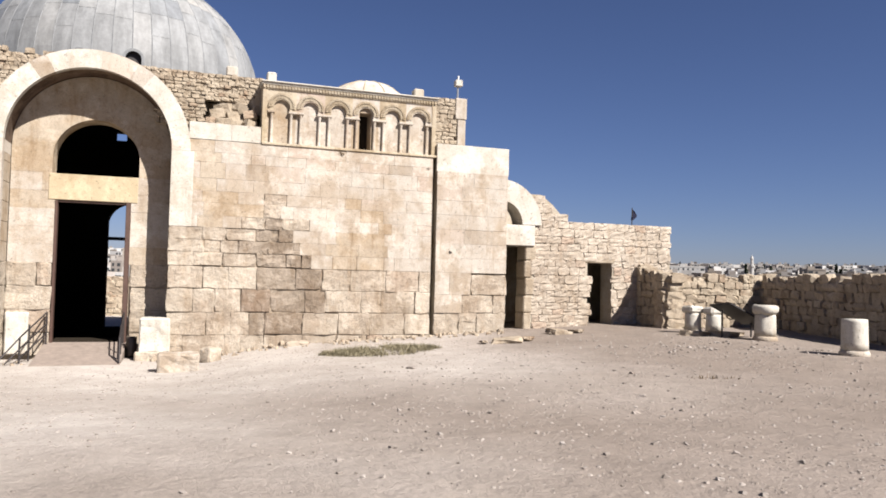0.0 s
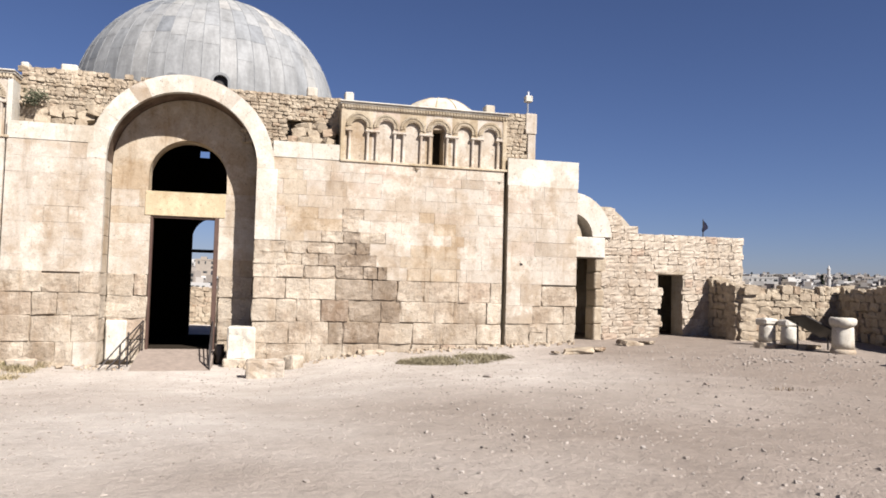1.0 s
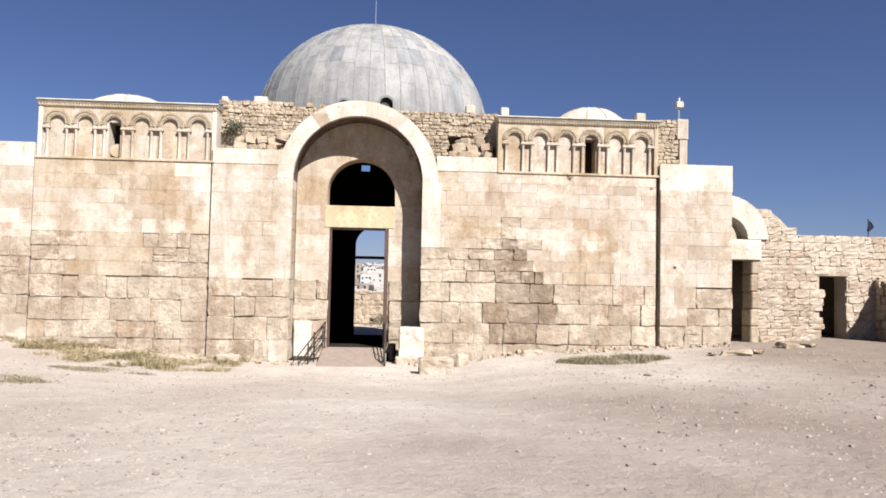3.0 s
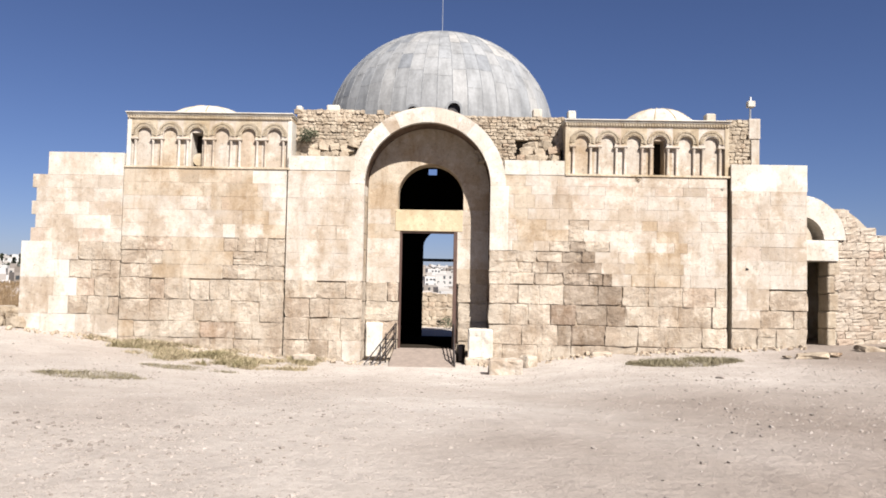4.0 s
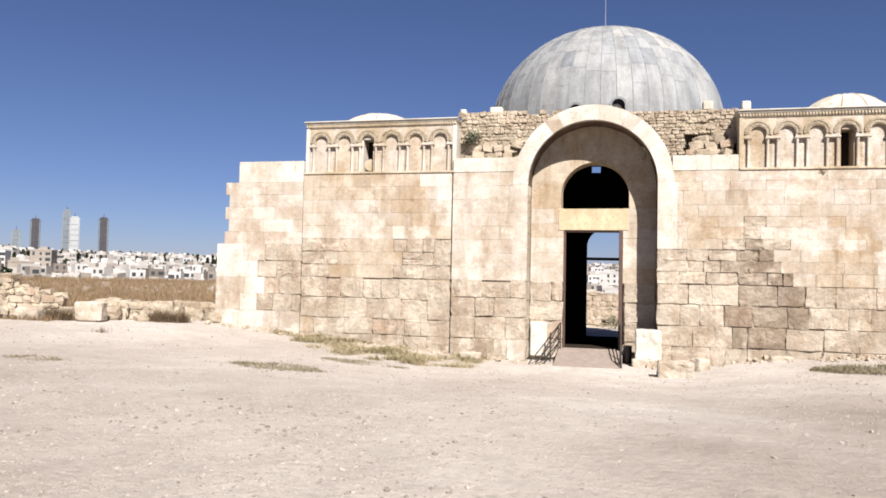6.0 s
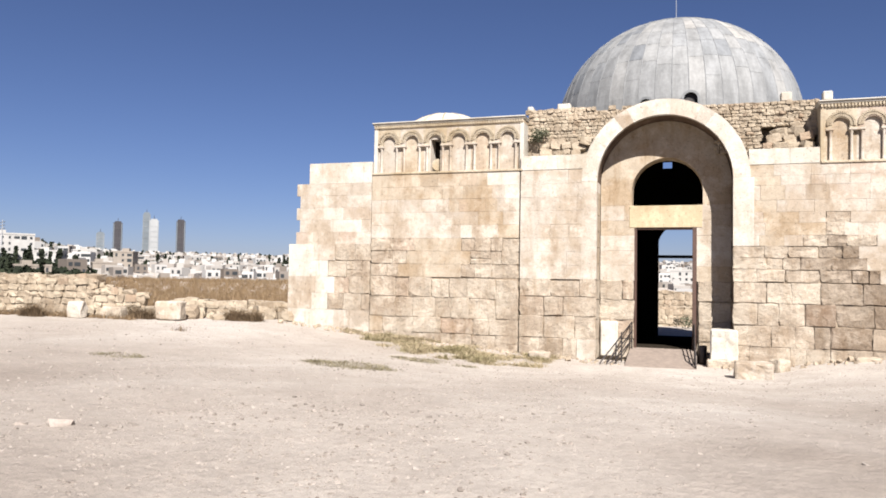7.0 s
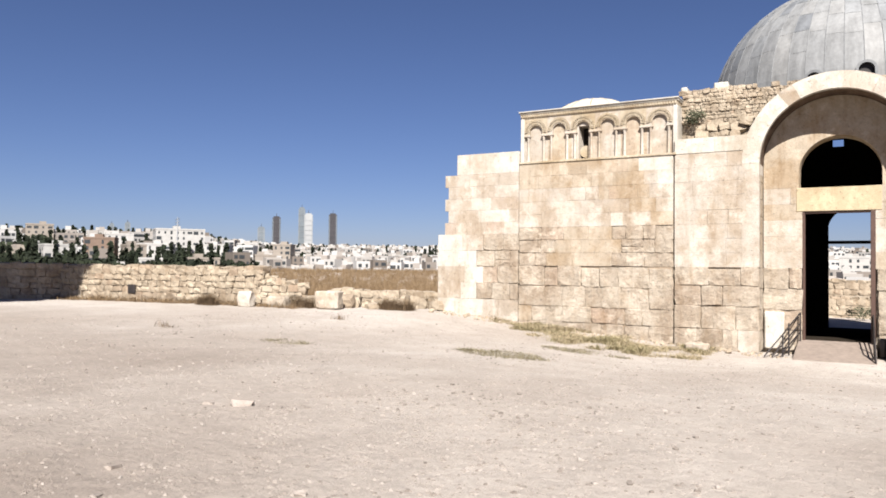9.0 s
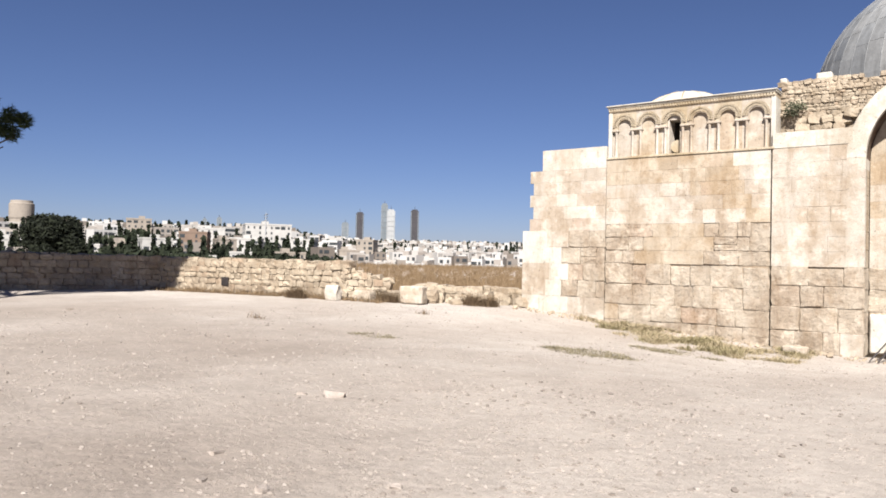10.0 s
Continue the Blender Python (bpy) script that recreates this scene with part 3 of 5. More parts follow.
for i in range(9):
    z0, z1 = (0.61 * i, 0.61 * (i + 1)) if i < 4 else (2.44 + 0.472 * (i - 4), 2.44 + 0.472 * (i - 3))
    pk = from_stock((1, S_LOWER)) if i < 4 else from_stock((0.45, S_OCHRE), (0.55, S_UPPER))
    course(recess_low, AX - RI, DX0, z0, z1, pk, (0.45, 1.1), BACK, base=BACK - 0.01, gap=0.014 if i < 4 else 0.004)
    course(recess_low, DX1 + (0.06 if i < 4 else 0), AX + RI, z0, z1, pk, (0.6, 1.2), BACK, base=BACK - 0.01, gap=0.014 if i < 4 else 0.004)
lintel = structure("lintel", boxes((DX0 - 0.16, DX1 + 0.16, BACK - 0.11, BACK + 0.62, DZ, 4.79), bevel=0.012), LINTEL, "smooth cream stone lintel over the doorway", "lintel")

# hall inside, closed, its surfaces coloured near black for shade, with the far gateway open
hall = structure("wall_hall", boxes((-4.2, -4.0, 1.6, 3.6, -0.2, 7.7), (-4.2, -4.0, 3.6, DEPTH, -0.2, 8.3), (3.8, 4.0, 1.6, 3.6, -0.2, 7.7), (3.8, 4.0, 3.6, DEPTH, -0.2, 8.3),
                                    (-5.0, AX - RI - 0.45, 1.4, 1.6, -0.2, 7.7), (AX + RI + 0.45, 5.0, 1.4, 1.6, -0.2, 7.7), (-4.0, 3.8, 3.5, 3.7, 7.7, 8.3)), INSIDE, "inner walls of the domed hall, coloured near black for shade")
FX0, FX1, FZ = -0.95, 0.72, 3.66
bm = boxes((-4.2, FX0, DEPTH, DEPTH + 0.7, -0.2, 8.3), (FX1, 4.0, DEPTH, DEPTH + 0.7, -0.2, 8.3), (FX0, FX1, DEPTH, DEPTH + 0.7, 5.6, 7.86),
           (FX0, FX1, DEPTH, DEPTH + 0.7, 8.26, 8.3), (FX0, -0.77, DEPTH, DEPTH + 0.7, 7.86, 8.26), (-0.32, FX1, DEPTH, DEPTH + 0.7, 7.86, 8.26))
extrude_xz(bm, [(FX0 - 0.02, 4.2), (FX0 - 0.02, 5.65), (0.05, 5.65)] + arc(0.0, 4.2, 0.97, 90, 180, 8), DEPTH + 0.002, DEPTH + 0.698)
wall_back = structure("wall_back", bm, INSIDE, "back wall of the hall, coloured near black for shade, with an open doorway")
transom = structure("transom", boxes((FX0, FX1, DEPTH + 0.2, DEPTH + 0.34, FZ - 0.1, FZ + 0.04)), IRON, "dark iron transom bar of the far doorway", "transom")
hall_floor = structure("hall_floor", boxes((-5.0, 5.0, 1.9, DEPTH + 0.8, -0.5, -0.19), (DX0 - 0.05, DX1 + 0.05, BACK - 0.02, 2.4, -0.3, 0.36)), INSIDE, "worn stone floor of the hall, coloured near black for shade", "floor")
ceiling = structure("ceiling", boxes((-4.0, 3.8, 3.6, DEPTH + 0.7, 8.3, 8.4), (-4.3, 4.1, 1.4, 3.6, 7.7, 7.8)), INSIDE, "hall roof coloured near black for shade", "ceiling")
structure("roof_left", boxes((-12.4, -5.2, 0.9, 8, 6.2, 6.32), (-9.5, -5.2, 0.95, 8, 6.32, 7.3)), LIGHT_JOINT, "pale flat roof over the side rooms", "roof")
structure("roof_right", boxes((5.2, 9.0, 0.95, 8, 5.9, 7.3), (9.0, 11.3, 2.4, 8, 5.9, 6.1)), LIGHT_JOINT, "pale flat roof over the side rooms", "roof")
structure("wall_left_side", boxes((-12.3, -12.0, 0.92, DEPTH, 0.0, 6.2)), UPPER, "limestone side wall of the gate building")
structure("wall_right_side", boxes((11.0, 11.3, 2.42, DEPTH, 0.0, 5.9)), UPPER, "limestone side wall of the gate building")


# ---- blind arcades ----
def arcade(name, x0, x1, zb, zt, window, label):
    """Six niches with twin colonnettes, carved arches and a dentil cornice."""
    n, w = 6, (x1 - x0 - 0.26) / 6
    g = new(name)
    tagged(g, label, "blind arcade", kind="structure")
    zi, zc = zb + 0.92, zt - 0.22
    back = boxes((x0, x0 + 0.13, 0.0, 0.9, zb, zc), (x1 - 0.13, x1, 0.0, 0.9, zb, zc), bevel=0.01)
    part("border", back, WHITE if window == 2 else CARVED, g)
    part("string_course", boxes((x0, x1, -0.13, 0.3, zb - 0.07, zb), bevel=0.012), CARVED, g)
    cor = boxes((x0 - 0.03, x1 + 0.03, -0.05, 0.9, zc + 0.12, zt - 0.04), (x0 - 0.05, x1 + 0.05, -0.1, 0.92, zt - 0.04, zt), bevel=0.01)
    cor2 = boxes((x0, x1, 0.0, 0.9, zc, zc + 0.12))
    part("cornice", cor, WHITE, g)
    part("frieze", cor2, CARVED, g)
    dm = bmesh.new()
    k = int((x1 - x0) / 0.085)
    for i in range(k):
        xa = x0 + (x1 - x0) * (i + 0.2) / k
        add_box(dm, xa, xa + 0.05, -0.045, 0.01, zc + 0.03, zc + 0.11)
    tagged(part("dentils", dm, CARVED, g), kind="stuff")
    for i in range(n):
        xl = x0 + 0.13 + w * i
        cx = xl + w / 2
        nb = bmesh.new()
        if i == window:
            slit = 0.17
            add_box(nb, xl, cx - slit, 0.11, 0.85, zb, zc)
            add_box(nb, cx + slit, xl + w, 0.11, 0.85, zb, zc)
            add_box(nb, cx - slit, cx + slit, 0.11, 0.85, zi + 0.18, zc)
        else:
            add_box(nb, xl, xl + w, 0.11, 0.85, zb, zc)
        if i == window:
            # near-black panel stands for the shaded depth behind the slit
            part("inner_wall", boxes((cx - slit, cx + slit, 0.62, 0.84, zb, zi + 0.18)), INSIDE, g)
        niche = part("niche", nb, OCHRE if (i + window) % 3 == 0 else UPPER, g)
        if i == window:
            disc = bmesh.new()
            bmesh.ops.create_cone(disc, cap_ends=True, segments=20, radius1=0.2, radius2=0.2, depth=0.1, matrix=Matrix.Translation((cx + 0.02, 0.34, zb + 0.28)) @ Matrix.Rotation(radians(90), 4, "X"))
            if window == 2:
                part("round_stone", disc, CARVED, niche)
            else:
                disc.free()
        # spandrel with round-headed opening
        r1 = w * 0.27
        sp = bmesh.new()
        extrude_xz(sp, [(xl, zi), (cx - r1, zi), (cx - r1, zi + 0.1)] + arc(cx, zi + 0.1, r1, 180, 90, 8)[1:] + [(cx, zc), (xl, zc)], 0.02, 0.12)
        extrude_xz(sp, [(xl + w, zi), (cx + r1, zi), (cx + r1, zi + 0.1)] + arc(cx, zi + 0.1, r1, 0, 90, 8)[1:] + [(cx, zc), (xl + w, zc)], 0.02, 0.12)
        part("spandrel", sp, UPPER if i % 2 else CARVED, niche)
        # two carved orders of the arch
        for ro, rin, teeth, proud in ((w * 0.47, w * 0.385, 23, 0.04), (w * 0.37, w * 0.285, 19, 0.022)):
            ar = bmesh.new()
            for t in range(teeth):
                a0, a1 = -8 + 196 * t / teeth, -8 + 196 * (t + 0.72) / teeth
                extrude_xz(ar, arc(cx, zi + 0.12, rin, a0, a1, 1) + arc(cx, zi + 0.12, ro, a1, a0, 1), 0.02 - proud, 0.03)
            part("carved_arch", ar, CARVED, niche)
    for i in range(n + 1):
        xm = x0 + 0.13 + w * i
        for s in ((-1, 1) if 0 < i < n else ((1,) if i == 0 else (-1,))):
            cb = bmesh.new()
            xc = xm + s * 0.135
            lathe(cb, [(0.062, 0), (0.062, 0.04), (0.045, 0.06), (0.042, 0.78), (0.06, 0.83), (0.064, 0.86)], 10, (xc, 0.06, zb))
            part("colonnette", cb, UPPER, g, smooth=True)
        a = xm - (0.215 if i else 0.0)
        b = xm + (0.215 if i < n else 0.0)
        part("capital", boxes((a, b, -0.02, 0.15, zi - 0.07, zi + 0.0), bevel=0.015), UPPER, g)
    return g


arcade("arcade_left", -9.6, -4.4, 5.93, 7.65, 2, "carved blind arcade of six niches with paired colonnettes and one slit window")
arcade("arcade_right", 4.12, 9.15, 5.88, 7.6, 3, "weathered carved blind arcade of six niches with a dark slit window")


# ---- rubble masonry ----
def rubble(parent, x0, x1, z0, top, size, y, depth=0.26, limit=300, m=Matrix(), flat=0.75, hewn=False):
    """Coursed field stones on the face of a wall; the ones past the limit are joined."""
    spare, made = [], 0
    z = z0
    while True:
        h = rng.uniform(0.75, 1.2) * size * flat
        x = x0 + rng.uniform(-0.1, 0.05)
        any_stone = False
        while x < x1:
            w = rng.uniform(0.6, 1.6) * size
            t = top(x + w / 2)
            if z + h * 0.6 < t and x + w * 0.5 < x1:
                any_stone = True
                hh = h * rng.uniform(0.85, 1.12)
                mat = m @ Matrix.LocRotScale((x + w / 2, y + rng.uniform(-0.03, 0.03), z + h / 2), Euler((rng.uniform(-0.1, 0.1), rng.uniform(-0.12, 0.12), rng.uniform(-0.1, 0.1))), (w * 1.04, depth, hh * 1.06))
                if hewn:
                    mat = m @ Matrix.LocRotScale((x + w / 2, y + rng.uniform(-0.015, 0.015), z + h / 2), Euler((0, rng.uniform(-0.05, 0.05), 0)), (w * 0.99, depth, h * rng.uniform(0.95, 1.0)))
                    piece("stone", rng.choice(S_SQUARED), parent, mat)
                elif made < limit:
                    piece("stone", rng.choice(S_RUBBLE), parent, mat)
                    made += 1
                else:
                    spare.append(mat)
            x += w
        z += h
        if not any_stone and z > z0 + 3 * h:
            break
        if z > z0 + 12:
            break
    if spare:
        joined_stones(parent, spare, "small_stones")


def joined_stones(parent, mats, name, mat=None):
    verts, faces = [], []
    kinds = [([v.co.copy() for v in me.vertices], [tuple(p.vertices) for p in me.polygons]) for me in S_RUBBLE]
    for q in mats:
        vs, fs = rng.choice(kinds)
        k = len(verts)
        verts += [tuple(q @ v) for v in vs]
        faces += [tuple(i + k for i in f) for f in fs]
    return tagged(from_data(name, verts, faces, mat or BLOCKS, parent), kind="stuff")


def ragged(base, amount, seed):
    return lambda x: base(x) + amount * noise.noise((x * 1.6, seed, 0.0))


mid_top = lambda x: 7.88 - 0.012 * x
bm = bmesh.new()
extrude_xz(bm, [(-4.4, 6.2), (-4.4, 7.8), (AX, 7.8)] + arc(AX, AZ, 2.15, 90, 160.4, 12), 0.69, 1.3)
extrude_xz(bm, [(4.15, 7.08), (4.15, 7.8), (AX, 7.8)] + arc(AX, AZ, 2.15, 90, 19.6, 12) + [(2.6, 6.2), (2.6, 7.08)], 0.69, 1.3)
add_box(bm, 2.6, 4.15, 1.2, 1.3, 6.2, 7.08)
mid = structure("wall_middle_rubble", bm, RUBBLE_FILL, "broken rubble wall above the gateway, below the dome")
rubble(mid, -4.42, -1.6, 6.9, ragged(mid_top, 0.05, 1), 0.155, 0.72, 0.18, 110)
rubble(mid, 1.4, 2.66, 6.3, ragged(mid_top, 0.05, 2), 0.155, 0.72, 0.18, 90)
rubble(mid, 2.66, 4.15, 7.06, ragged(mid_top, 0.05, 2), 0.155, 0.72, 0.18, 70)
rubble(mid, -1.6, 1.4, 7.5, ragged(mid_top, 0.04, 3), 0.155, 0.72, 0.18, 60)
# fallen stones on the ledges
S_BOULDER = lumps("fallen_stone", 8, RUBBLE, 300, 0.13)
for x0, x1, rows in ((-4.25, -2.55, (6.42, 6.66, 6.86)), (2.58, 4.1, (6.42, 6.64, 6.86, 7.04))):
    for j, zz in enumerate(rows):
        x = x0 + 0.1 + 0.12 * j + (0.0 if x0 > 0 else 0.05 * j)
        while x < x1 - 0.12:
            s = rng.uniform(0.2, 0.42)
            tagged(piece("fallen_stone", rng.choice(S_BOULDER), None, Matrix.LocRotScale((x + s / 2, (0.42 if x0 > 0 else 0.4) + 0.14 * j + rng.uniform(-0.1, 0.2), zz + rng.uniform(-0.04, 0.04)), Euler((rng.uniform(-0.25, 0.25), rng.uniform(-0.25, 0.25), rng.uniform(-0.5, 0.5))), (s * 1.2, s * 1.0, min(0.3, s * 0.85)))),
                   "broken limestone lump lying on the ledge above the front", "stone", "fallen stones above the gateway")
            x += s * rng.uniform(1.05, 1.3)
# squared stones on the parapet
for x, z, w in ((-3.25, 7.9, 0.42), (3.32, 7.86, 0.3), (4.42, 7.82, 0.26), (8.68, 7.68, 0.3), (-4.35, 7.86, 0.2)):
    b = boxes((-w / 2, w / 2, -0.16, 0.16, -0.06, 0.22), bevel=0.03)
    ob = tagged(finish("parapet_stone", b, WHITE), "squared white stone standing on the parapet", "stone", "parapet stones")
    ob.location = (x, 0.85 if abs(x) < 5 else 0.4, z)

# raised rubble corner right of the arcade
corner = structure("wall_right_corner", boxes((9.2, 10.18, 0.5, 1.5, 6.1, 7.68)), RUBBLE_FILL, "rubble corner wall with squared quoins above the pier")
rubble(corner, 9.2, 9.94, 6.22, lambda x: 7.8, 0.17, 0.48, 0.18)
for z0, z1, w in ((6.2, 7.11, 0.26), (7.13, 7.78, 0.33)):
    part("quoin", boxes((10.22 - w, 10.22 + (0.03 if z0 > 7 else 0), 0.36, 0.9, z0, z1), bevel=0.015), UPPER, corner)

# ---- domes ----
DC, DR, DH = Vector((0.02, 7.3, 8.32)), 4.57, 0.93


def on_dome(a, b, r=DR):
    return DC + Vector((r * math.cos(b) * math.sin(a), -r * math.cos(b) * math.cos(a), r * math.sin(b) * DH))


bm = bmesh.new()
lathe(bm, [(DR * 0.985 * math.cos(radians(b)), (DR - 0.04) * math.sin(radians(b)) * DH) for b in (-1, 10, 20, 30, 40, 50, 60, 70, 80, 88)], 64, DC)
dome = tagged(finish("dome", bm, LEAD_SEAM, smooth=True), "grey lead-sheeted hemispherical dome with standing seams", "dome", kind="structure")
NS = 52
rows_b = [-1, 20, 31, 41, 52, 64, 76]
count = 0
spare_v, spare_f = [], []
for i in range(NS):
    for j in range(len(rows_b) - 1):
        if j == 5 and i % 2:
            continue
        span = 2 if j == 5 else 1
        a0, a1 = 2 * math.pi * i / NS + 0.002, 2 * math.pi * (i + span) / NS - 0.002
        b0 = radians(rows_b[j] + (6 * math.sin(i * 2.4) if 0 < j < 5 else 0) + 0.04)
        b1 = radians(rows_b[j + 1] + (6 * math.sin(i * 2.4) if j < 4 else 0) - 0.04)
        vs = []
        for v in range(5):
            for u in range(3):
                bb = b0 + (b1 - b0) * v / 4
                vs.append(tuple(on_dome(a0 + (a1 - a0) * u / 2, bb, DR + 0.012 + 0.005 * (1 - v / 4))))
        fs = [(v * 3 + u, v * 3 + u + 1, (v + 1) * 3 + u + 1, (v + 1) * 3 + u) for v in range(4) for u in range(2)]
        front = math.cos((a0 + a1) / 2) > -0.1
        if front and count < 300:
            from_data("lead_sheet", vs, fs, LEAD, dome)
            count += 1
        else:
            k = len(spare_v)
            spare_v += vs
            spare_f += [tuple(q + k for q in f) for f in fs]
bm = bmesh.new()
lathe(bm, [(1.15, -0.05), (0.9, 0.06), (0.5, 0.14), (0.05, 0.18)], 32, tuple(DC + Vector((0, 0, DR * DH - 0.15))))
part("crown_sheet", bm, LEAD, dome, smooth=True)
tagged(from_data("rear_sheets", spare_v, spare_f, LEAD, dome), kind="stuff")
for i in range(NS):
    a = 2 * math.pi * i / NS
    if math.cos(a) < -0.2:
        continue
    bm = bmesh.new()
    pts = [on_dome(a, radians(b), DR + 0.012) for b in range(-1, 77 if i % 2 == 0 else 65, 6)]
    for p, q in zip(pts, pts[1:]):
        add_rod(bm, p, q, 0.016, 5)
    part("seam_roll", bm, LEAD_SEAM, dome)
bm = bmesh.new()
add_rod(bm, DC + Vector((0, 0, DR * DH)), DC + Vector((0, 0, DR * DH + 2.6)), 0.014, 6, 0.008)
tagged(finish("lightning_rod", bm, GALV), "thin metal lightning rod on top of the dome", "lightning rod")
# arched vents low on the dome
for x, up in ((0.6, 0.9), (-0.78, -1.0)):
    a = math.asin((x - DC.x) / DR)
    m = Matrix.Translation(on_dome(a, radians(up), DR - 0.25)) @ Matrix.Rotation(a, 4, "Z")
    g = new("dome_vent")
    tagged(g, "small round-headed lead vent low on the dome, filled dark for its shaded opening", "vent", "dome vents")
    g.matrix_basis = m
    hood = bmesh.new()
    extrude_xz(hood, [(-0.3, -0.3), (-0.3, 0.1)] + arc(0, 0.1, 0.3, 180, 0, 10) + [(0.3, -0.3), (0.22, -0.3), (0.22, 0.1)] + arc(0, 0.1, 0.22, 0, 180, 10) + [(-0.22, -0.3)], -0.45, 0.3)
    part("hood", hood, LEAD_SEAM, g)
    # near-black solid stands for the shade inside the vent
    dark = bmesh.new()
    extrude_xz(dark, [(-0.22, -0.3), (-0.22, 0.1)] + arc(0, 0.1, 0.215, 180, 0, 10) + [(0.22, -0.3)], -0.3, 0.25)
    part("opening", dark, DARKBOARD, g)
for x, r, zc in ((-8.07, 2.3, 6.27), (7.78, 1.75, 6.95)):
    bm = bmesh.new()
    lathe(bm, [(r * math.cos(radians(b)), r * math.sin(radians(b))) for b in (12, 24, 35, 42, 49, 56, 63, 70, 77, 84, 89)], 40, (x, 3.2, zc))
    d = tagged(finish("side_dome", bm, WHITE, smooth=True), "low white plastered dome over a side room", "dome", kind="structure")
    for i in range(12):
        rb = bmesh.new()
        a = 2 * math.pi * (i + 0.4) / 12
        pts = [Vector((x, 3.2, zc)) + Vector((r * math.cos(radians(b)) * math.cos(a), r * math.cos(radians(b)) * math.sin(a), r * math.sin(radians(b)))) for b in range(16, 88, 8)]
        for p, q in zip(pts, pts[1:]):
            add_rod(rb, p, q, 0.025, 4)
        part("rib", rb, CARVED, d)

# ---- right: side passage, rubble wall, ruins ----
SY = 0.5
SA_X, SA_Z = 11.5, 4.02
bm = bmesh.new()
extrude_xz(bm, arc(SA_X, SA_Z, 0.72, 0, 90, 8) + arc(SA_X, SA_Z, 1.38, 90, 0, 10), SY - 0.1, SY + 0.7)
side_arch = structure("side_arch", bm, WHITE, "broken white plastered half arch beside the pier", "arch")
side_lintel = structure("side_lintel", boxes((11.3, 12.66, SY - 0.1, SY + 0.7, 3.35, 4.0), bevel=0.02), WHITE, "white plastered lintel over the side passage", "lintel")


def ruin_top(x):
    if x < 13.0:
        return 5.02 - 0.1 * (x - 12.3)
    if x < 14.0:
        return 5.0 - 0.75 * (x - 12.9)
    return 4.2


bm = bmesh.new()
extrude_xz(bm, [(12.42, 0), (14.6, 0), (14.6, 4.05), (13.9, 4.1), (13.3, 4.7), (12.9, 5.0), (12.5, 5.0), (12.42, 3.3)], SY + 0.0, SY + 0.7)
add_box(bm, 15.52, 17.75, SY + 0.0, SY + 0.7, 0, 4.05)
add_box(bm, 14.6, 15.52, SY + 0.0, SY + 0.7, 2.9, 4.05)
add_box(bm, 11.3, 17.7, SY + 3.0, SY + 3.3, 0, 4.0)
add_box(bm, 17.4, 17.7, SY + 0.7, SY + 3.0, 0, 4.0)
add_box(bm, 11.3, 17.7, SY + 0.7, SY + 3.0, 3.9, 4.03)
# unseen backing and roof slab, added to block sky and darken the side passage
add_box(bm, 11.3, 14.2, SY + 3.0, SY + 3.3, 4.05, 5.1)
add_box(bm, 11.3, 12.9, SY + 0.72, SY + 3.0, 4.8, 4.9)
rwall = structure("wall_right_rubble", bm, LIGHT_JOINT, "coursed rubble wall with a dark doorway and a stepped broken top")
for z in (0.72, 1.25, 1.8, 2.35, 2.9):
    part("quoin", boxes((12.36 + rng.uniform(-0.03, 0.03), 12.64 + rng.uniform(-0.06, 0.1), SY - 0.035, SY + 0.6, z + 0.01, z + 0.53), bevel=0.03), RUBBLE, rwall)
rubble(rwall, 12.62, 14.58, 0.75, lambda x: 2.9, 0.33, SY - 0.012, 0.16, 110, hewn=True)
rubble(rwall, 15.55, 17.72, 0.8, lambda x: 2.9, 0.33, SY - 0.012, 0.16, 110, hewn=True)
rubble(rwall, 12.7, 17.72, 2.95, ragged(ruin_top, 0.04, 5), 0.33, SY - 0.012, 0.16, 180, hewn=True)
part("door_lintel", boxes((14.4, 15.62, SY - 0.03, SY + 0.6, 2.88, 3.12), bevel=0.03), RUBBLE, rwall)


def low_wall(name, a, b, h0, h1, thick, size, label, limit=150):
    """A rubble wall from a to b on the ground, faced on both sides and on top."""
    a, b = Vector((*a, 0)), Vector((*b, 0))
    d = b - a
    L = d.length
    m = Matrix.Translation(a) @ Matrix.Rotation(math.atan2(d.y, d.x), 4, "Z")
    zb = min(ground_z(a.x, a.y), ground_z(b.x, b.y)) - 0.15
    bm = bmesh.new()
    extrude_xz(bm, [(0, zb), (L, zb), (L, h1 - 0.12), (0, h0 - 0.12)], 0.03, thick - 0.06)
    bm.transform(m)
    w = structure(name, bm, RUBBLE_FILL, label)
    top = ragged(lambda x: h0 + (h1 - h0) * x / L, 0.07, L)
    rubble(w, 0, L, zb, top, size, 0.1, 0.3, limit, m)
    mats = []
    x = 0.0
    while x < L:
        s = rng.uniform(0.7, 1.4) * size
        mats.append(m @ Matrix.LocRotScale((x + s / 2, thick / 2 + rng.uniform(-0.05, 0.05), top(x) - 0.1), Euler((rng.uniform(-0.15, 0.15), rng.uniform(-0.12, 0.12), rng.uniform(-0.2, 0.2))), (s * 1.02, thick * 0.95, 0.26)))
        x += s
    for q in mats:
        piece("coping_stone", rng.choice(S_RUBBLE), w, q)
    for end in (0.0, L):
        z = zb
        while z < top(end) - 0.15:
            h = rng.uniform(0.2, 0.36)
            piece("end_stone", rng.choice(S_RUBBLE), w, m @ Matrix.LocRotScale((end, thick / 2, z + h / 2), Euler((0, 0, rng.uniform(-0.1, 0.1))), (0.34, thick, h * 1.1)))
            z += h
    return w


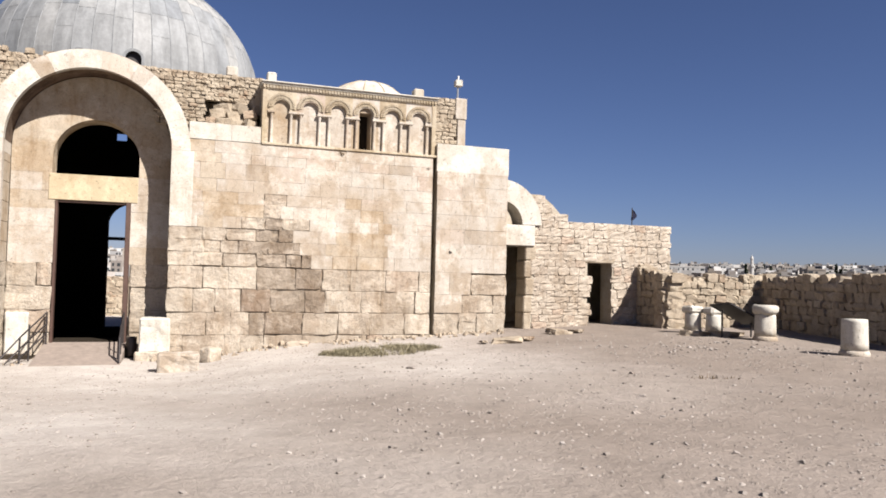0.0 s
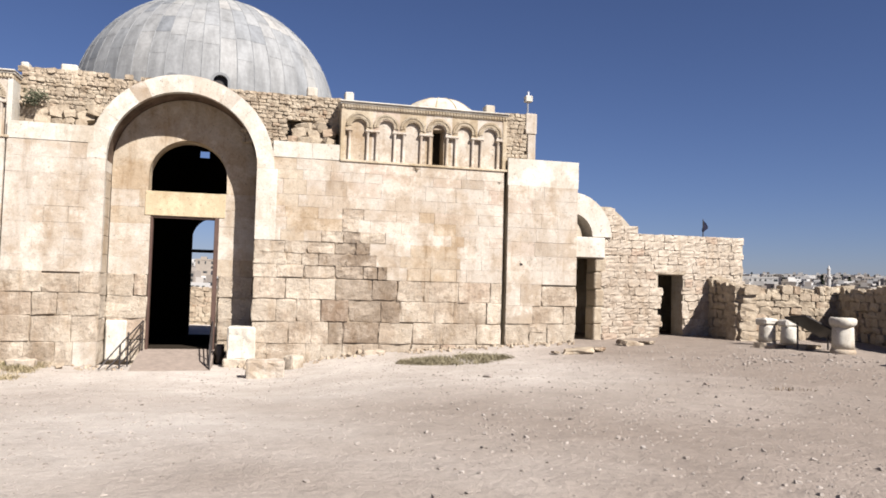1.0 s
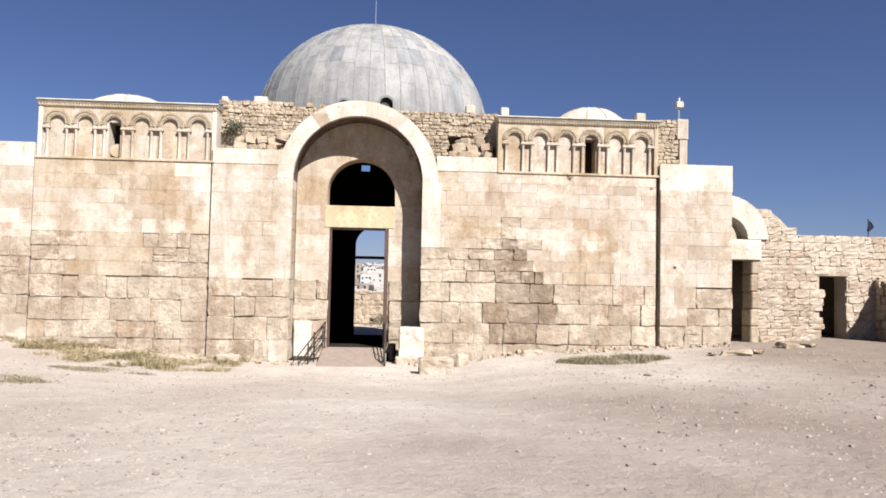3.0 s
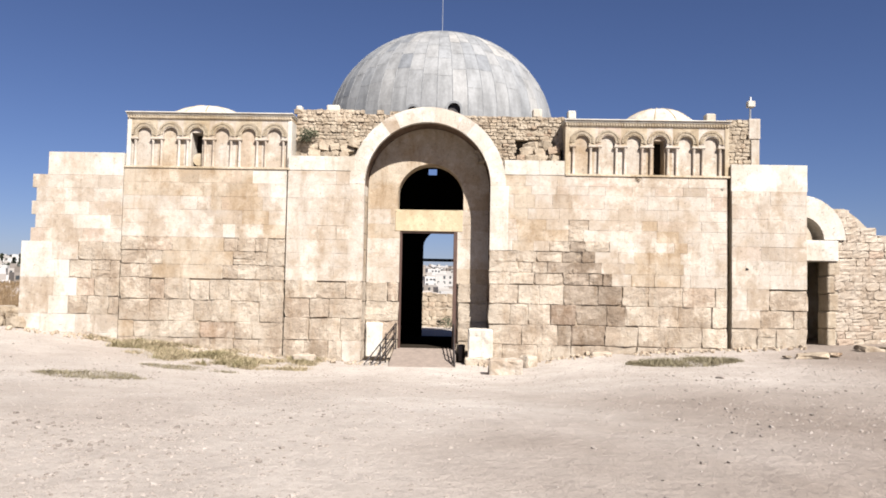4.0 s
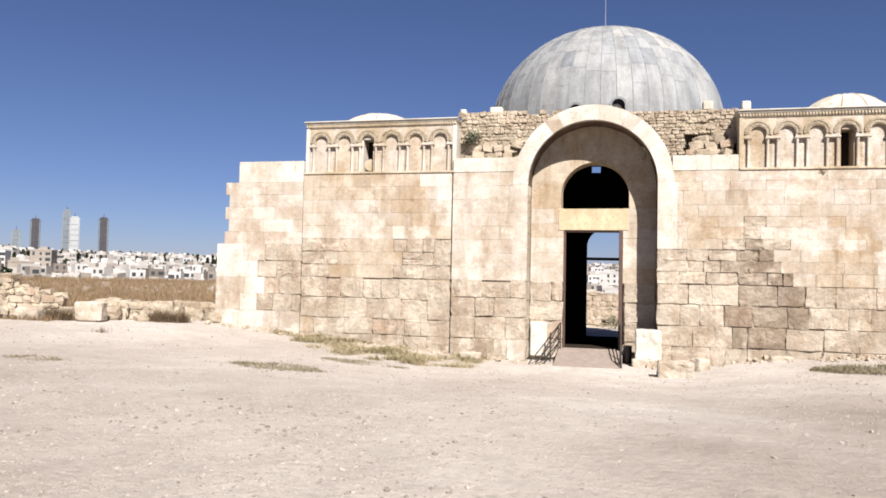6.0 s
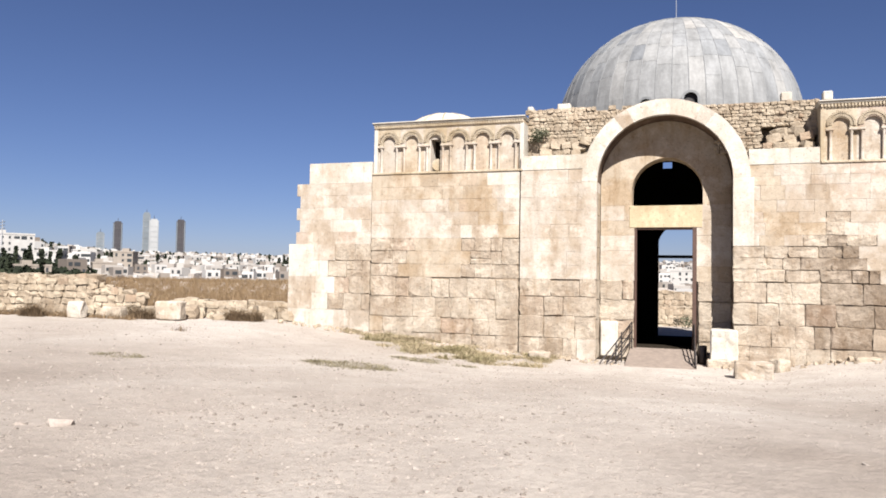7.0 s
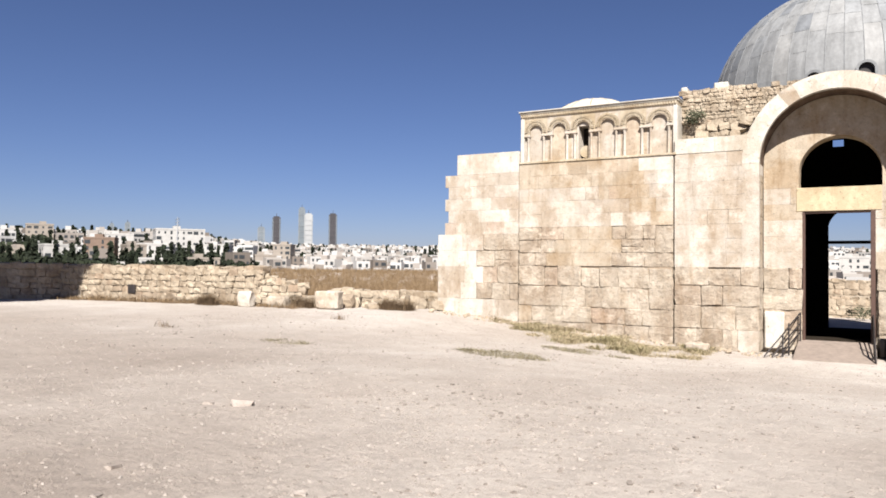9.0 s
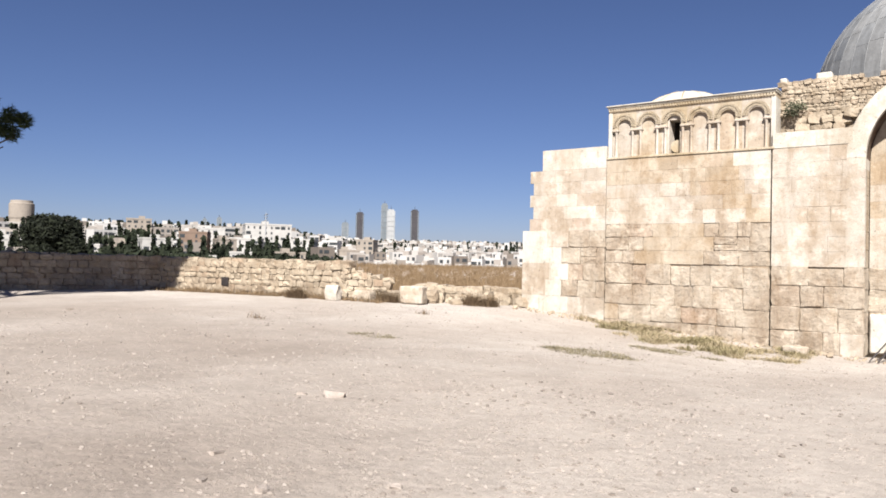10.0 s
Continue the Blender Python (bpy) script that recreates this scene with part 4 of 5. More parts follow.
low_wall("wall_return", (16.45, 0.45), (16.4, -1.15), 2.72, 2.55, 0.6, 0.34, "rubble return wall in shade beside the doorway")
low_wall("wall_low_right", (16.45, -1.2), (20.1, -1.15), 2.5, 2.52, 0.5, 0.32, "low lit rubble wall enclosing the yard")
low_wall("wall_enclosure_right", (20.15, -0.9), (18.3, -8.2), 2.5, 2.62, 0.6, 0.34, "shaded rubble enclosure wall of the yard", 170)
low_wall("wall_enclosure_near", (18.3, -8.2), (18.0, -15.0), 2.6, 2.5, 0.6, 0.4, "shaded rubble enclosure wall of the yard", 60)

low_wall("wall_ruin_behind", (-5.5, 23.5), (3.5, 24.5), 0.75, 1.0, 0.6, 0.4, "ruined rubble wall beyond the far doorway", 60)
low_wall("wall_ruin_behind_far", (-7.5, 33.0), (4.0, 32.0), 1.9, 1.6, 0.6, 0.5, "taller ruined wall beyond the far doorway", 60)

# column drums standing in the yard
for x, y, r, h, cap, label in ((15.95, -3.1, 0.225, 0.82, "round", "short white limestone column stump with a chipped square top"),
                               (16.3, -3.55, 0.215, 0.8, "round", "short white limestone column stump on a flat slab"),
                               (16.45, -5.35, 0.265, 0.92, "capital", "white limestone column stump carrying a worn capital"),
                               (15.75, -8.7, 0.262, 0.8, "none", "plain white limestone column drum on a low base")):
    z = ground_z(x, y) - 0.03
    g = new("column_stump")
    g.location = (x, y, z)
    tagged(g, label, "column", "column stumps in the yard")
    bm = bmesh.new()
    lathe(bm, [(r * 1.16, 0), (r * 1.15, 0.08), (r * 1.04, 0.14)], 22)
    part("base", bm, UPPER, g, smooth=True)
    bm = bmesh.new()
    top = h if cap == "none" else h - 0.22
    lathe(bm, [(r * 1.02, 0.14), (r, 0.3), (r * 0.97, top - 0.06), (r * 0.93, top)], 22)
    for v in bm.verts:
        v.co += Vector((1, 1, 0.3)) * 0.02 * noise.noise(v.co * 5 + Vector((x, y, 0)))
    part("shaft", bm, WHITE, g, smooth=True)
    if cap != "none":
        bm = bmesh.new()
        if cap == "capital":
            lathe(bm, [(r * 0.98, top), (r * 1.2, top + 0.07), (r * 1.25, top + 0.17), (r * 1.1, top + 0.24)], 14)
        else:
            add_box(bm, -r * 1.1, r * 1.0, -r, r, top, top + 0.2, bevel=0.05)
        for v in bm.verts:
            v.co += Vector((1, 1, 1)) * 0.04 * noise.noise(v.co * 4 + Vector((y, x, 0)))
        part("capital", bm, WHITE, g, smooth=cap == "capital")
for x, y in ((16.35, -4.0), (15.6, -3.7)):
    s = piece("slab", rng.choice(S_RUBBLE), None, Matrix.LocRotScale((x, y, ground_z(x, y) + 0.04), Euler((0, 0.05, 0.4)), (0.95, 0.7, 0.16)))
    tagged(s, "flat limestone slab lying on the earth", "slab")

# tilted notice board on two legs
g = new("notice_board")
bx, by = 16.25, -4.55
g.location = (bx, by, ground_z(bx, by))
tagged(g, "dark tilted notice board on two thin metal legs", "notice board")
bm = boxes((-0.62, 0.62, -0.4, 0.4, -0.025, 0.025), bevel=0.008)
bm.transform(Matrix.Translation((0, 0, 0.63)) @ Matrix.Rotation(radians(24), 4, "Y") @ Matrix.Rotation(radians(-6), 4, "X"))
part("panel", bm, DARKBOARD, g)
for x in (-0.45, 0.5):
    bm = bmesh.new()
    add_rod(bm, (x, 0.05, -0.05), (x, 0.05, 0.63 - x * 0.22), 0.025)
    part("leg", bm, IRON, g)

# flag behind the rubble wall
g = new("flag")
g.location = (16.9, 1.5, 4.26)
tagged(g, "small furled dark flag on a thin pole above the wall", "flag")
bm = bmesh.new()
add_rod(bm, (0, 0, -0.25), (0, 0, 0.62), 0.018)
part("pole", bm, IRON, g)
fv = [(0.0 + 0.2 * u * (1 - v * 0.75) + 0.03 * math.sin(v * 5), 0.03 * math.sin(u * 9 + v * 3), 0.6 - 0.42 * v - 0.22 * u * (1 - v)) for v in np.linspace(0, 1, 7) for u in np.linspace(0, 1, 5)]
ff = [(j * 5 + i, j * 5 + i + 1, j * 5 + i + 6, j * 5 + i + 5) for j in range(6) for i in range(4)]
cloth = from_data("cloth", fv, ff, FLAG, g)
cloth.modifiers.new("thick", "SOLIDIFY").thickness = 0.01

# pole with a box on the raised corner
g = new("camera_pole")
g.location = (10.03, 0.62, 7.79)
tagged(g, "thin white pole with a small surveillance box on the corner", "camera pole")
bm = bmesh.new()
add_rod(bm, (0, 0, -0.05), (0, 0, 0.62), 0.03)
part("pole", bm, GALV, g)
part("box", boxes((-0.1, 0.13, -0.1, 0.1, 0.4, 0.6), bevel=0.02), WHITE, g)
part("tip", boxes((-0.02, 0.04, -0.03, 0.03, 0.6, 0.74), bevel=0.01), GALV, g)

# ---- doorway: frame, ramp, railings, bin, loose blocks ----
g = new("door_frame")
tagged(g, "rust-brown steel door frame set in the stone doorway", "door frame")
part("post", boxes((DX0, DX0 + 0.07, BACK - 0.08, BACK + 0.12, 0.0, DZ), bevel=0.01), RUST, g)
part("post", boxes((DX1 - 0.12, DX1, BACK - 0.14, BACK + 0.12, 0.0, DZ), bevel=0.01), RUST, g)
part("head", boxes((DX0 + 0.07, DX1 - 0.12, BACK - 0.06, BACK + 0.1, DZ - 0.06, DZ), bevel=0.01), RUST, g)
bm = bmesh.new()
extrude_xz(bm, [(-1.25, -0.2), (-1.25, -0.03), (BACK - 0.02, 0.36), (BACK - 0.02, -0.2)], DX0 - 0.1, DX1 + 0.02)
bm.transform(Matrix(((0, 1, 0, 0), (1, 0, 0, 0), (0, 0, 1, 0), (0, 0, 0, 1))))
bmesh.ops.recalc_face_normals(bm, faces=bm.faces[:])
structure("ramp", bm, plain("ramp_plate", (0.222, 0.181, 0.152), 0.85), "worn brownish ramp plate climbing to the doorway", "ramp")


def railing(x, lean, label):
    g = new("railing")
    tagged(g, label, "railing", "railings at the doorway")
    y0, y1 = BACK - 0.2, -0.95
    z0, z1 = 1.15, 0.62
    for k, (ya, za) in enumerate(((y0, z0), (y1 + 0.75, 0.9), (y1 + 0.25, z1))):
        bm = bmesh.new()
        xx = x + lean * (y0 - ya) / (y0 - y1)
        add_rod(bm, (xx, ya, 0.0), (xx, ya, za), 0.022)
        part("post", bm, IRON, g)
    for dz in (0.0, -0.3, -0.55):
        bm = bmesh.new()
        add_rod(bm, (x, y0, z0 + dz), (x + lean * 0.85, y1 + 0.25, z1 + dz * 0.9), 0.02)
        part("rail", bm, IRON, g)
    bm = bmesh.new()
    add_rod(bm, (x + lean * 0.85, y1 + 0.25, z1), (x + lean * 2.0, y1 - 0.1, 0.02), 0.02)
    part("end_rail", bm, IRON, g)
    bm = bmesh.new()
    add_rod(bm, (x + lean * 0.85, y1 + 0.25, z1 - 0.28), (x + lean * 1.5, y1 - 0.05, 0.02), 0.02)
    part("end_rail", bm, IRON, g)


railing(DX0 - 0.05, -0.38, "dark iron pipe railing descending beside the ramp")
railing(DX1 - 0.06, 0.03, "dark iron pipe railing close to the door post")
bm = bmesh.new()
lathe(bm, [(0.12, 0), (0.125, 0.02), (0.135, 0.5), (0.125, 0.52), (0.11, 0.5), (0.1, 0.08)], 18)
o = finish("litter_bin", bm, BRONZE, smooth=True)
o.location = (1.0, BACK - 0.5, ground_z(1.0, 0.5) + 0.02)
tagged(o, "small dark metal litter bin beside the door post", "bin")


def squared(name, x0, x1, y0, y1, z0, z1, mat, label, rough=0.03, turn=0.0, cat="stone block"):
    bm = bmesh.new()
    w, d, h = x1 - x0, y1 - y0, z1 - z0
    add_box(bm, -w / 2, w / 2, -d / 2, d / 2, 0, h, bevel=0.035)
    bmesh.ops.subdivide_edges(bm, edges=[e for e in bm.edges if e.calc_length() > 0.2], cuts=3, use_grid_fill=True)
    for v in bm.verts:
        v.co += Vector((1, 1, 0.7)) * rough * noise.noise(v.co * 4 + Vector((x0, y0, z0)))
    ob = finish(name, bm, mat)
    ob.location, ob.rotation_euler = ((x0 + x1) / 2, (y0 + y1) / 2, z0), (0, 0, turn)
    return tagged(ob, label, cat)


squared("stone_block", 1.22, 1.96, -0.35, 0.2, 0.2, 1.08, WHITE, "fresh white stone block leaning in the arch corner", 0.03)
squared("corner_stone", -2.04, -1.5, 0.8, 1.0, 0.05, 1.15, WHITE, "fresh white repair stone in the corner of the recess", 0.015)
squared("stone_footing", 1.12, 1.98, -0.4, 0.9, -0.1, 0.22, LOWER, "low stone footing under the white block", 0.03)
squared("stone_block", 1.76, 2.66, -3.0, -2.5, -0.06, 0.44, UPPER, "pale limestone block lying before the wall", 0.06, 0.05)
squared("stone_block", 2.75, 3.15, -1.5, -1.1, 0.0, 0.4, LOWER, "small worn limestone block beside the wall", 0.08, 0.6)
squared("stone_block", 4.9, 5.5, -0.55, -0.3, 0.3, 0.48, UPPER, "thin pale stone lying at the wall foot", 0.05, 0.1)
squared("stone_block", -3.95, -3.3, -0.95, -0.6, 0.02, 0.26, UPPER, "pale flat stone in the weeds", 0.06, -0.1)
for x, y, s in ((10.2, -3.1, 0.6), (10.85, -2.9, 0.4), (9.6, -3.0, 0.22), (12.5, -1.6, 0.6), (13.1, -1.5, 0.35), (5.6, -2.9, 0.25)):
    tagged(piece("loose_slab", rng.choice(S_RUBBLE), None, Matrix.LocRotScale((x, y, ground_z(x, y) + 0.05), Euler((rng.uniform(-0.1, 0.1), 0.1, rng.uniform(0, 3))), (s * 1.3, s * 0.8, s * 0.26))),
           "broken limestone slab lying on the earth", "stone", "loose slabs")
FIELD = stone_material("grey_field_stone", (0.275, 0.240, 0.212), (0.215, 0.184, 0.160), (0.195, 0.164, 0.140), 0.2, 0.3, 0.6)
S_FIELD = lumps("field_stone", 6, FIELD, 340, 0.2)
for x, y, s in ((-5.5, -16.93, 0.21), (-5.85, -17.1, 0.1), (-4.36, -19.44, 0.1), (-3.34, -19.82, 0.1), (-2.72, -19.17, 0.08), (-3.85, -19.95, 0.07), (-3.67, -18.61, 0.05), (-5.1, -15.86, 0.07), (-10.45, -16.4, 0.07), (8.3, -12.0, 0.07), (6.4, -7.2, 0.16), (9.7, -9.6, 0.1), (7.4, -13.2, 0.08)):
    tagged(piece("field_stone", rng.choice(S_FIELD), None, Matrix.LocRotScale((x, y, ground_z(x, y) + s * 0.06), Euler((rng.uniform(-0.2, 0.2), 0.1, rng.uniform(0, 3))), (s * 1.2, s * 0.8, s * 0.5))),
           "worn limestone stone half sunk in the earth", "stone", "field stones")

# ---- left: low walls, ruins, dry field ----
low_wall("wall_low_left", (-27.4, -4.9), (-18.2, -3.55), 2.32, 2.28, 0.6, 0.33, "low rubble wall of worn field stones", 260)
low_wall("wall_low_left_end", (-18.2, -3.5), (-16.9, -2.6), 2.05, 1.7, 0.6, 0.32, "crumbling end of the low rubble wall", 60)
low_wall("wall_far_left", (-33.5, -13.0), (-27.5, -5.0), 2.45, 2.33, 0.6, 0.36, "low rubble wall in the shade of a tree", 140)
low_wall("wall_ruin_left", (-17.2, -0.6), (-13.0, 1.6), 1.5, 1.35, 0.5, 0.32, "ruined footing of limestone blocks", 60)
squared("stone_block", -15.95, -15.1, -3.05, -2.5, 0.9, 1.5, UPPER, "squared white limestone block at the edge of the yard", 0.05, 0.25)
squared("stone_block", -18.35, -17.85, -4.3, -3.95, 0.92, 1.46, UPPER, "squared white limestone block before the low wall", 0.06, 0.3)
squared("stone_block", -17.6, -16.9, -3.6, -3.2, 0.9, 1.3, LOWER, "worn limestone block before the low wall", 0.08, 0.1)
# dark plate stands for a small square hole in the wall
bm = boxes((-0.17, 0.17, -0.03, 0.05, -0.17, 0.17), bevel=0.015)
o = finish("drain_plate", bm, IRON)
o.location, o.rotation_euler = (-23.75, -4.42, 1.42), (0, 0, radians(8.4))
tagged(o, "small square dark plate standing for a hole in the rubble wall", "metal plate")
for k in range(46):
    a = rng.random()
    x, y = -17.0 + 4.0 * a + rng.uniform(-0.8, 0.6), -2.6 + 2.4 * a + rng.uniform(-0.3, 2.6)
    s = rng.uniform(0.25, 0.7)
    tagged(piece("ruin_stone", rng.choice(S_RUBBLE), None, Matrix.LocRotScale((x, y, ground_z(x, y) + s * 0.2), Euler((rng.uniform(-0.3, 0.3), rng.uniform(-0.3, 0.3), rng.uniform(0, 3))), (s * 1.2, s, s * 0.75))),
           "tumbled limestone block among dry grass", "stone", "tumbled stones of the ruin")


def tufts(name, mat, spots, height, blades, label, category="grass", width=0.012, flat=0.6):
    """Many thin bent blades."""
    v, f = [], []
    for x, y, k in spots:
        z = ground_z(x, y) - 0.02
        for _ in range(blades):
            a, lean, h = rng.uniform(0, 6.28), rng.uniform(0.05, flat), height * k * rng.uniform(0.3, 1.15)
            px, py = x + rng.gauss(0, 0.09), y + rng.gauss(0, 0.09)
            dx, dy = math.cos(a), math.sin(a)
            w = width * rng.uniform(0.7, 1.5)
            i = len(v)
            v += [(px - dy * w, py + dx * w, z), (px + dy * w, py - dx * w, z),
                  (px + dx * lean * h * 0.4 + dy * w * 0.7, py + dy * lean * h * 0.4 - dx * w * 0.7, z + h * 0.6),
                  (px + dx * lean * h * 0.4 - dy * w * 0.7, py + dy * lean * h * 0.4 + dx * w * 0.7, z + h * 0.6), (px + dx * lean * h, py + dy * lean * h, z + h)]
            f += [(i, i + 1, i + 2, i + 3), (i + 3, i + 2, i + 4)]
    return tagged(from_data(name, v, f, mat), label, category, kind="stuff")


def patch(x0, x1, y0, y1, n, k0=0.5, k1=1.0, taper=True):
    out = []
    for _ in range(n):
        u, w = rng.random(), rng.random()
        e = 1 - abs(2 * u - 1) ** 2 if taper else 1
        out.append((x0 + (x1 - x0) * u, y0 + (y1 - y0) * (0.5 + (w - 0.5) * e), rng.uniform(k0, k1)))
    return out


def clearing(x, y):
    return noise.noise((x * 1.1, y * 0.7, 9.0)) + 0.6 * noise.noise((x * 3.1, y * 2.0, 4.0))


wall_weeds = []
for _ in range(15000):
    x, y = rng.uniform(-10.3, -3.2), -0.12 - 3.9 * rng.random() ** 1.2
    mat_y = -0.5 - 2.6 * smooth(-10.3, -7.0, x) * (1 - 0.25 * smooth(-4.4, -3.2, x))
    reach = 0.55 - 0.75 * abs(y - mat_y * 0.55) / abs(mat_y)
    if clearing(x, y) + reach > rng.uniform(0.12, 0.5):
        wall_weeds.append((x, y, rng.uniform(0.35, 1.0) * (0.7 + max(0.0, clearing(x, y)))))
green_spots = [w for w in wall_weeds if noise.noise((w[0] * 0.9, w[1] * 0.9, 21.0)) > 0.08 + 0.3 * rng.random()]
tufts("weeds_at_wall", WEED, [w for w in wall_weeds if rng.random() < 0.8], 0.16, 8, "dry straw-yellow weeds matted along the wall foot", width=0.006, flat=2.4)
tufts("green_weeds_at_wall", GREEN_WEED, green_spots, 0.2, 8, "olive green weeds standing among the straw", width=0.006, flat=1.5)
pier_weeds = [(x, y, k) for x, y, k in patch(5.5, 8.2, -4.3, -2.1, 1500, 0.3, 0.9) if clearing(x, y) > rng.uniform(-0.7, 0.0)]
tufts("weeds_by_pier", DULL_WEED, pier_weeds, 0.17, 8, "low dry weeds in a patch of the yard", width=0.006, flat=1.6)
few_weeds = [(x, y, k) for x, y, k in patch(-7.3, -5.3, -9.2, -7.7, 700, 0.3, 0.7) + patch(-6.6, -4.5, -5.8, -4.5, 500, 0.3, 0.7) + patch(-10.9, -9.8, -11.2, -10.4, 260, 0.3, 0.6) if clearing(x, y) > rng.uniform(-0.6, 0.0)]
tufts("weed_patches", DULL_WEED, few_weeds, 0.11, 8, "thin dry weed patches on the earth", width=0.006, flat=2.0)
field = []
for _ in range(15000):
    r, a = rng.uniform(27, 74), radians(rng.uniform(-62, -20))
    field.append((0.6 + r * math.sin(a), -23 + r * math.cos(a), rng.uniform(0.5, 1.1)))
field = [(x, y, k) for x, y, k in field if math.hypot(x, y) < 60 and not (x > -13.4 and y > -0.5) and y > (x + 27.4) * 0.147 - 3.9 and not (x > -17.5 and y < 1.5)]
tufts("dry_field", STRAW, field, 0.5, 9, "tall golden dry grass covering the plateau", width=0.011)
tufts("scrub_at_low_wall", STRAW, [(x + rng.uniform(-0.3, 0.3), -4.9 + (x + 27.4) * 0.147 - rng.uniform(0.1, 0.6), k) for x in np.linspace(-27, -16.5, 60) for k in (rng.uniform(0.3, 1.0),) for _ in range(3)], 0.3, 26, "dry straw growing at the foot of the low wall", width=0.006, flat=1.4)
tufts("dead_bushes", SCRUB, patch(-14.7, -13.2, -1.6, -0.6, 60) + patch(-19.9, -19.3, -4.7, -4.3, 40) + patch(-13.9, -12.9, 0.5, 1.8, 90) + [(-14.8, -10.35, 0.5), (-14.5, -10.45, 0.25), (-12.7, -5.85, 0.45), (-12.85, -5.8, 0.3), (-19.9, -12.5, 0.2), (10.6, -10.6, 0.22), (10.35, -10.5, 0.16), (10.9, -10.7, 0.14)] + patch(-15.6, -12.9, 1.4, 3.6, 160, 0.6, 1.3) + patch(-17.6, -16.2, -3.2, -2.7, 40), 0.5, 30, "brown dead thistle bushes among the stones", "bush", 0.006, flat=1.5)


# ---- foliage ----
def crown(name, parent, mat, centres, n, leaf, label="", long=1.0, wide=0.3):
    v, f = [], []
    for _ in range(n):
        c, r = rng.choice(centres)
        d = Vector((rng.gauss(0, 1), rng.gauss(0, 1), rng.gauss(0, 1))).normalized() * r * rng.random() ** 0.4
        p = Vector(c) + d
        q = Euler((rng.uniform(0, 6.3), rng.uniform(0, 6.3), rng.uniform(0, 6.3))).to_matrix()
        s = leaf * rng.uniform(0.6, 1.3)
        i = len(v)
        v += [tuple(p + q @ Vector(o)) for o in ((-s * wide, 0, 0), (0, -s * long, 0.05 * s), (s * wide, 0, 0), (0, s * long, 0.05 * s))]
        f.append((i, i + 1, i + 2, i + 3))
    ob = from_data(name, v, f, mat, parent)
    ob["kind"] = "stuff"
    return ob


def shrub(x, y, z, size, mat, n, label, leaf=0.05):
    g = new("shrub")
    g.location = (x, y, z)
    tagged(g, label, "shrub")
    for k in range(6):
        a = k * 1.05
        bm = bmesh.new()
        add_rod(bm, (0, 0, -0.05), (math.cos(a) * size * 0.5, math.sin(a) * size * 0.3, size * rng.uniform(0.3, 0.7)), 0.012, 5, 0.004)
        part("twig", bm, BARK, g)
    crown("leaves", g, mat, [((rng.uniform(-0.5, 0.5) * size, rng.uniform(-0.3, 0.3) * size, rng.uniform(0.15, 0.6) * size), size * 0.28) for _ in range(9)], n, leaf)


shrub(-3.95, 0.42, 6.86, 0.55, SHRUB, 420, "green shrub growing out of the rubble wall")
shrub(6.35, -0.08, 5.68, 0.16, SCRUB, 70, "tiny dry plant rooted in the wall joint", 0.03)
shrub(8.9, -0.06, 5.42, 0.13, SCRUB, 50, "tiny dry plant rooted in the wall joint", 0.03)
shrub(0.25, 22.0, -0.24, 1.0, SHRUB, 500, "small green shrub beyond the far doorway", 0.07)


def tree(name, x, y, lobes, trunk_h, mat, n, leaf, label, long=1.0, wide=0.3):
    z = ground_z(x, y)
    g = new(name)
    g.location = (x, y, z)
    tagged(g, label, "tree")
    bm = bmesh.new()
    add_rod(bm, (0, 0, -0.1), (0.1, 0.05, trunk_h * 0.5), 0.24, 9, 0.18)
    add_rod(bm, (0.1, 0.05, trunk_h * 0.5), (0, 0.0, trunk_h), 0.18, 9, 0.1)
    trunk = part("trunk", bm, BARK, g)
    for c, r in lobes:
        bm = bmesh.new()
        add_rod(bm, (0.05, 0, trunk_h * 0.62), tuple(Vector(c) * 0.92 + Vector((0, 0, -r * 0.2))), 0.07, 6, 0.02)
        part("limb", bm, BARK, trunk)
    crown("crown", g, mat, lobes, n, leaf, long=long, wide=wide)
    return g


# pine whose branches reach into view, and a broad dark tree behind the far wall
lob = [((rng.uniform(-3.4, 0.0), rng.uniform(-2.6, 0.2), 4.6 + rng.uniform(0, 2.4)), rng.uniform(0.5, 0.9)) for _ in range(26)]
# unseen lobes added to hold sky light off the far wall
lob += [((rng.uniform(-3.6, 1.6), rng.uniform(-5.5, -0.2), 3.4 + rng.uniform(0, 3.6)), rng.uniform(0.6, 1.0)) for _ in range(40)]
pine_z = ground_z(-29.0, -13.2)
lob += [((1.5, 2.7, 7.15 - pine_z), 0.3), ((1.15, 2.4, 7.3 - pine_z), 0.34), ((1.2, 2.4, 6.7 - pine_z), 0.33), ((0.8, 2.1, 6.9 - pine_z), 0.4), ((0.7, 1.9, 7.8 - pine_z), 0.2), ((0.7, 1.9, 5.1 - pine_z), 0.16)]
tree("pine_tree", -29.0, -13.2, lob, 6.4, PINE, 26000, 0.2, "dark green pine with long bunched needles beside the far wall", 1.0, 0.07)
lob = [((rng.uniform(-1.35, 1.35), rng.uniform(-1.0, 1.0), 1.1 + rng.uniform(0, 1.4)), rng.uniform(0.5, 0.9)) for _ in range(16)]
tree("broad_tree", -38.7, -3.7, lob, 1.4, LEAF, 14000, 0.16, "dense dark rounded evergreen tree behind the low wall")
# unseen tree, added so that its crown shades the far wall
lob = []
for k in range(34):
    u = rng.random()
    lob.append(((-3.6 + 5.6 * u + rng.uniform(-0.8, 0.8), -3.8 + 7.4 * u + rng.uniform(-0.8, 0.8), 11.5 + rng.uniform(0, 3.6)), rng.uniform(0.9, 1.5)))
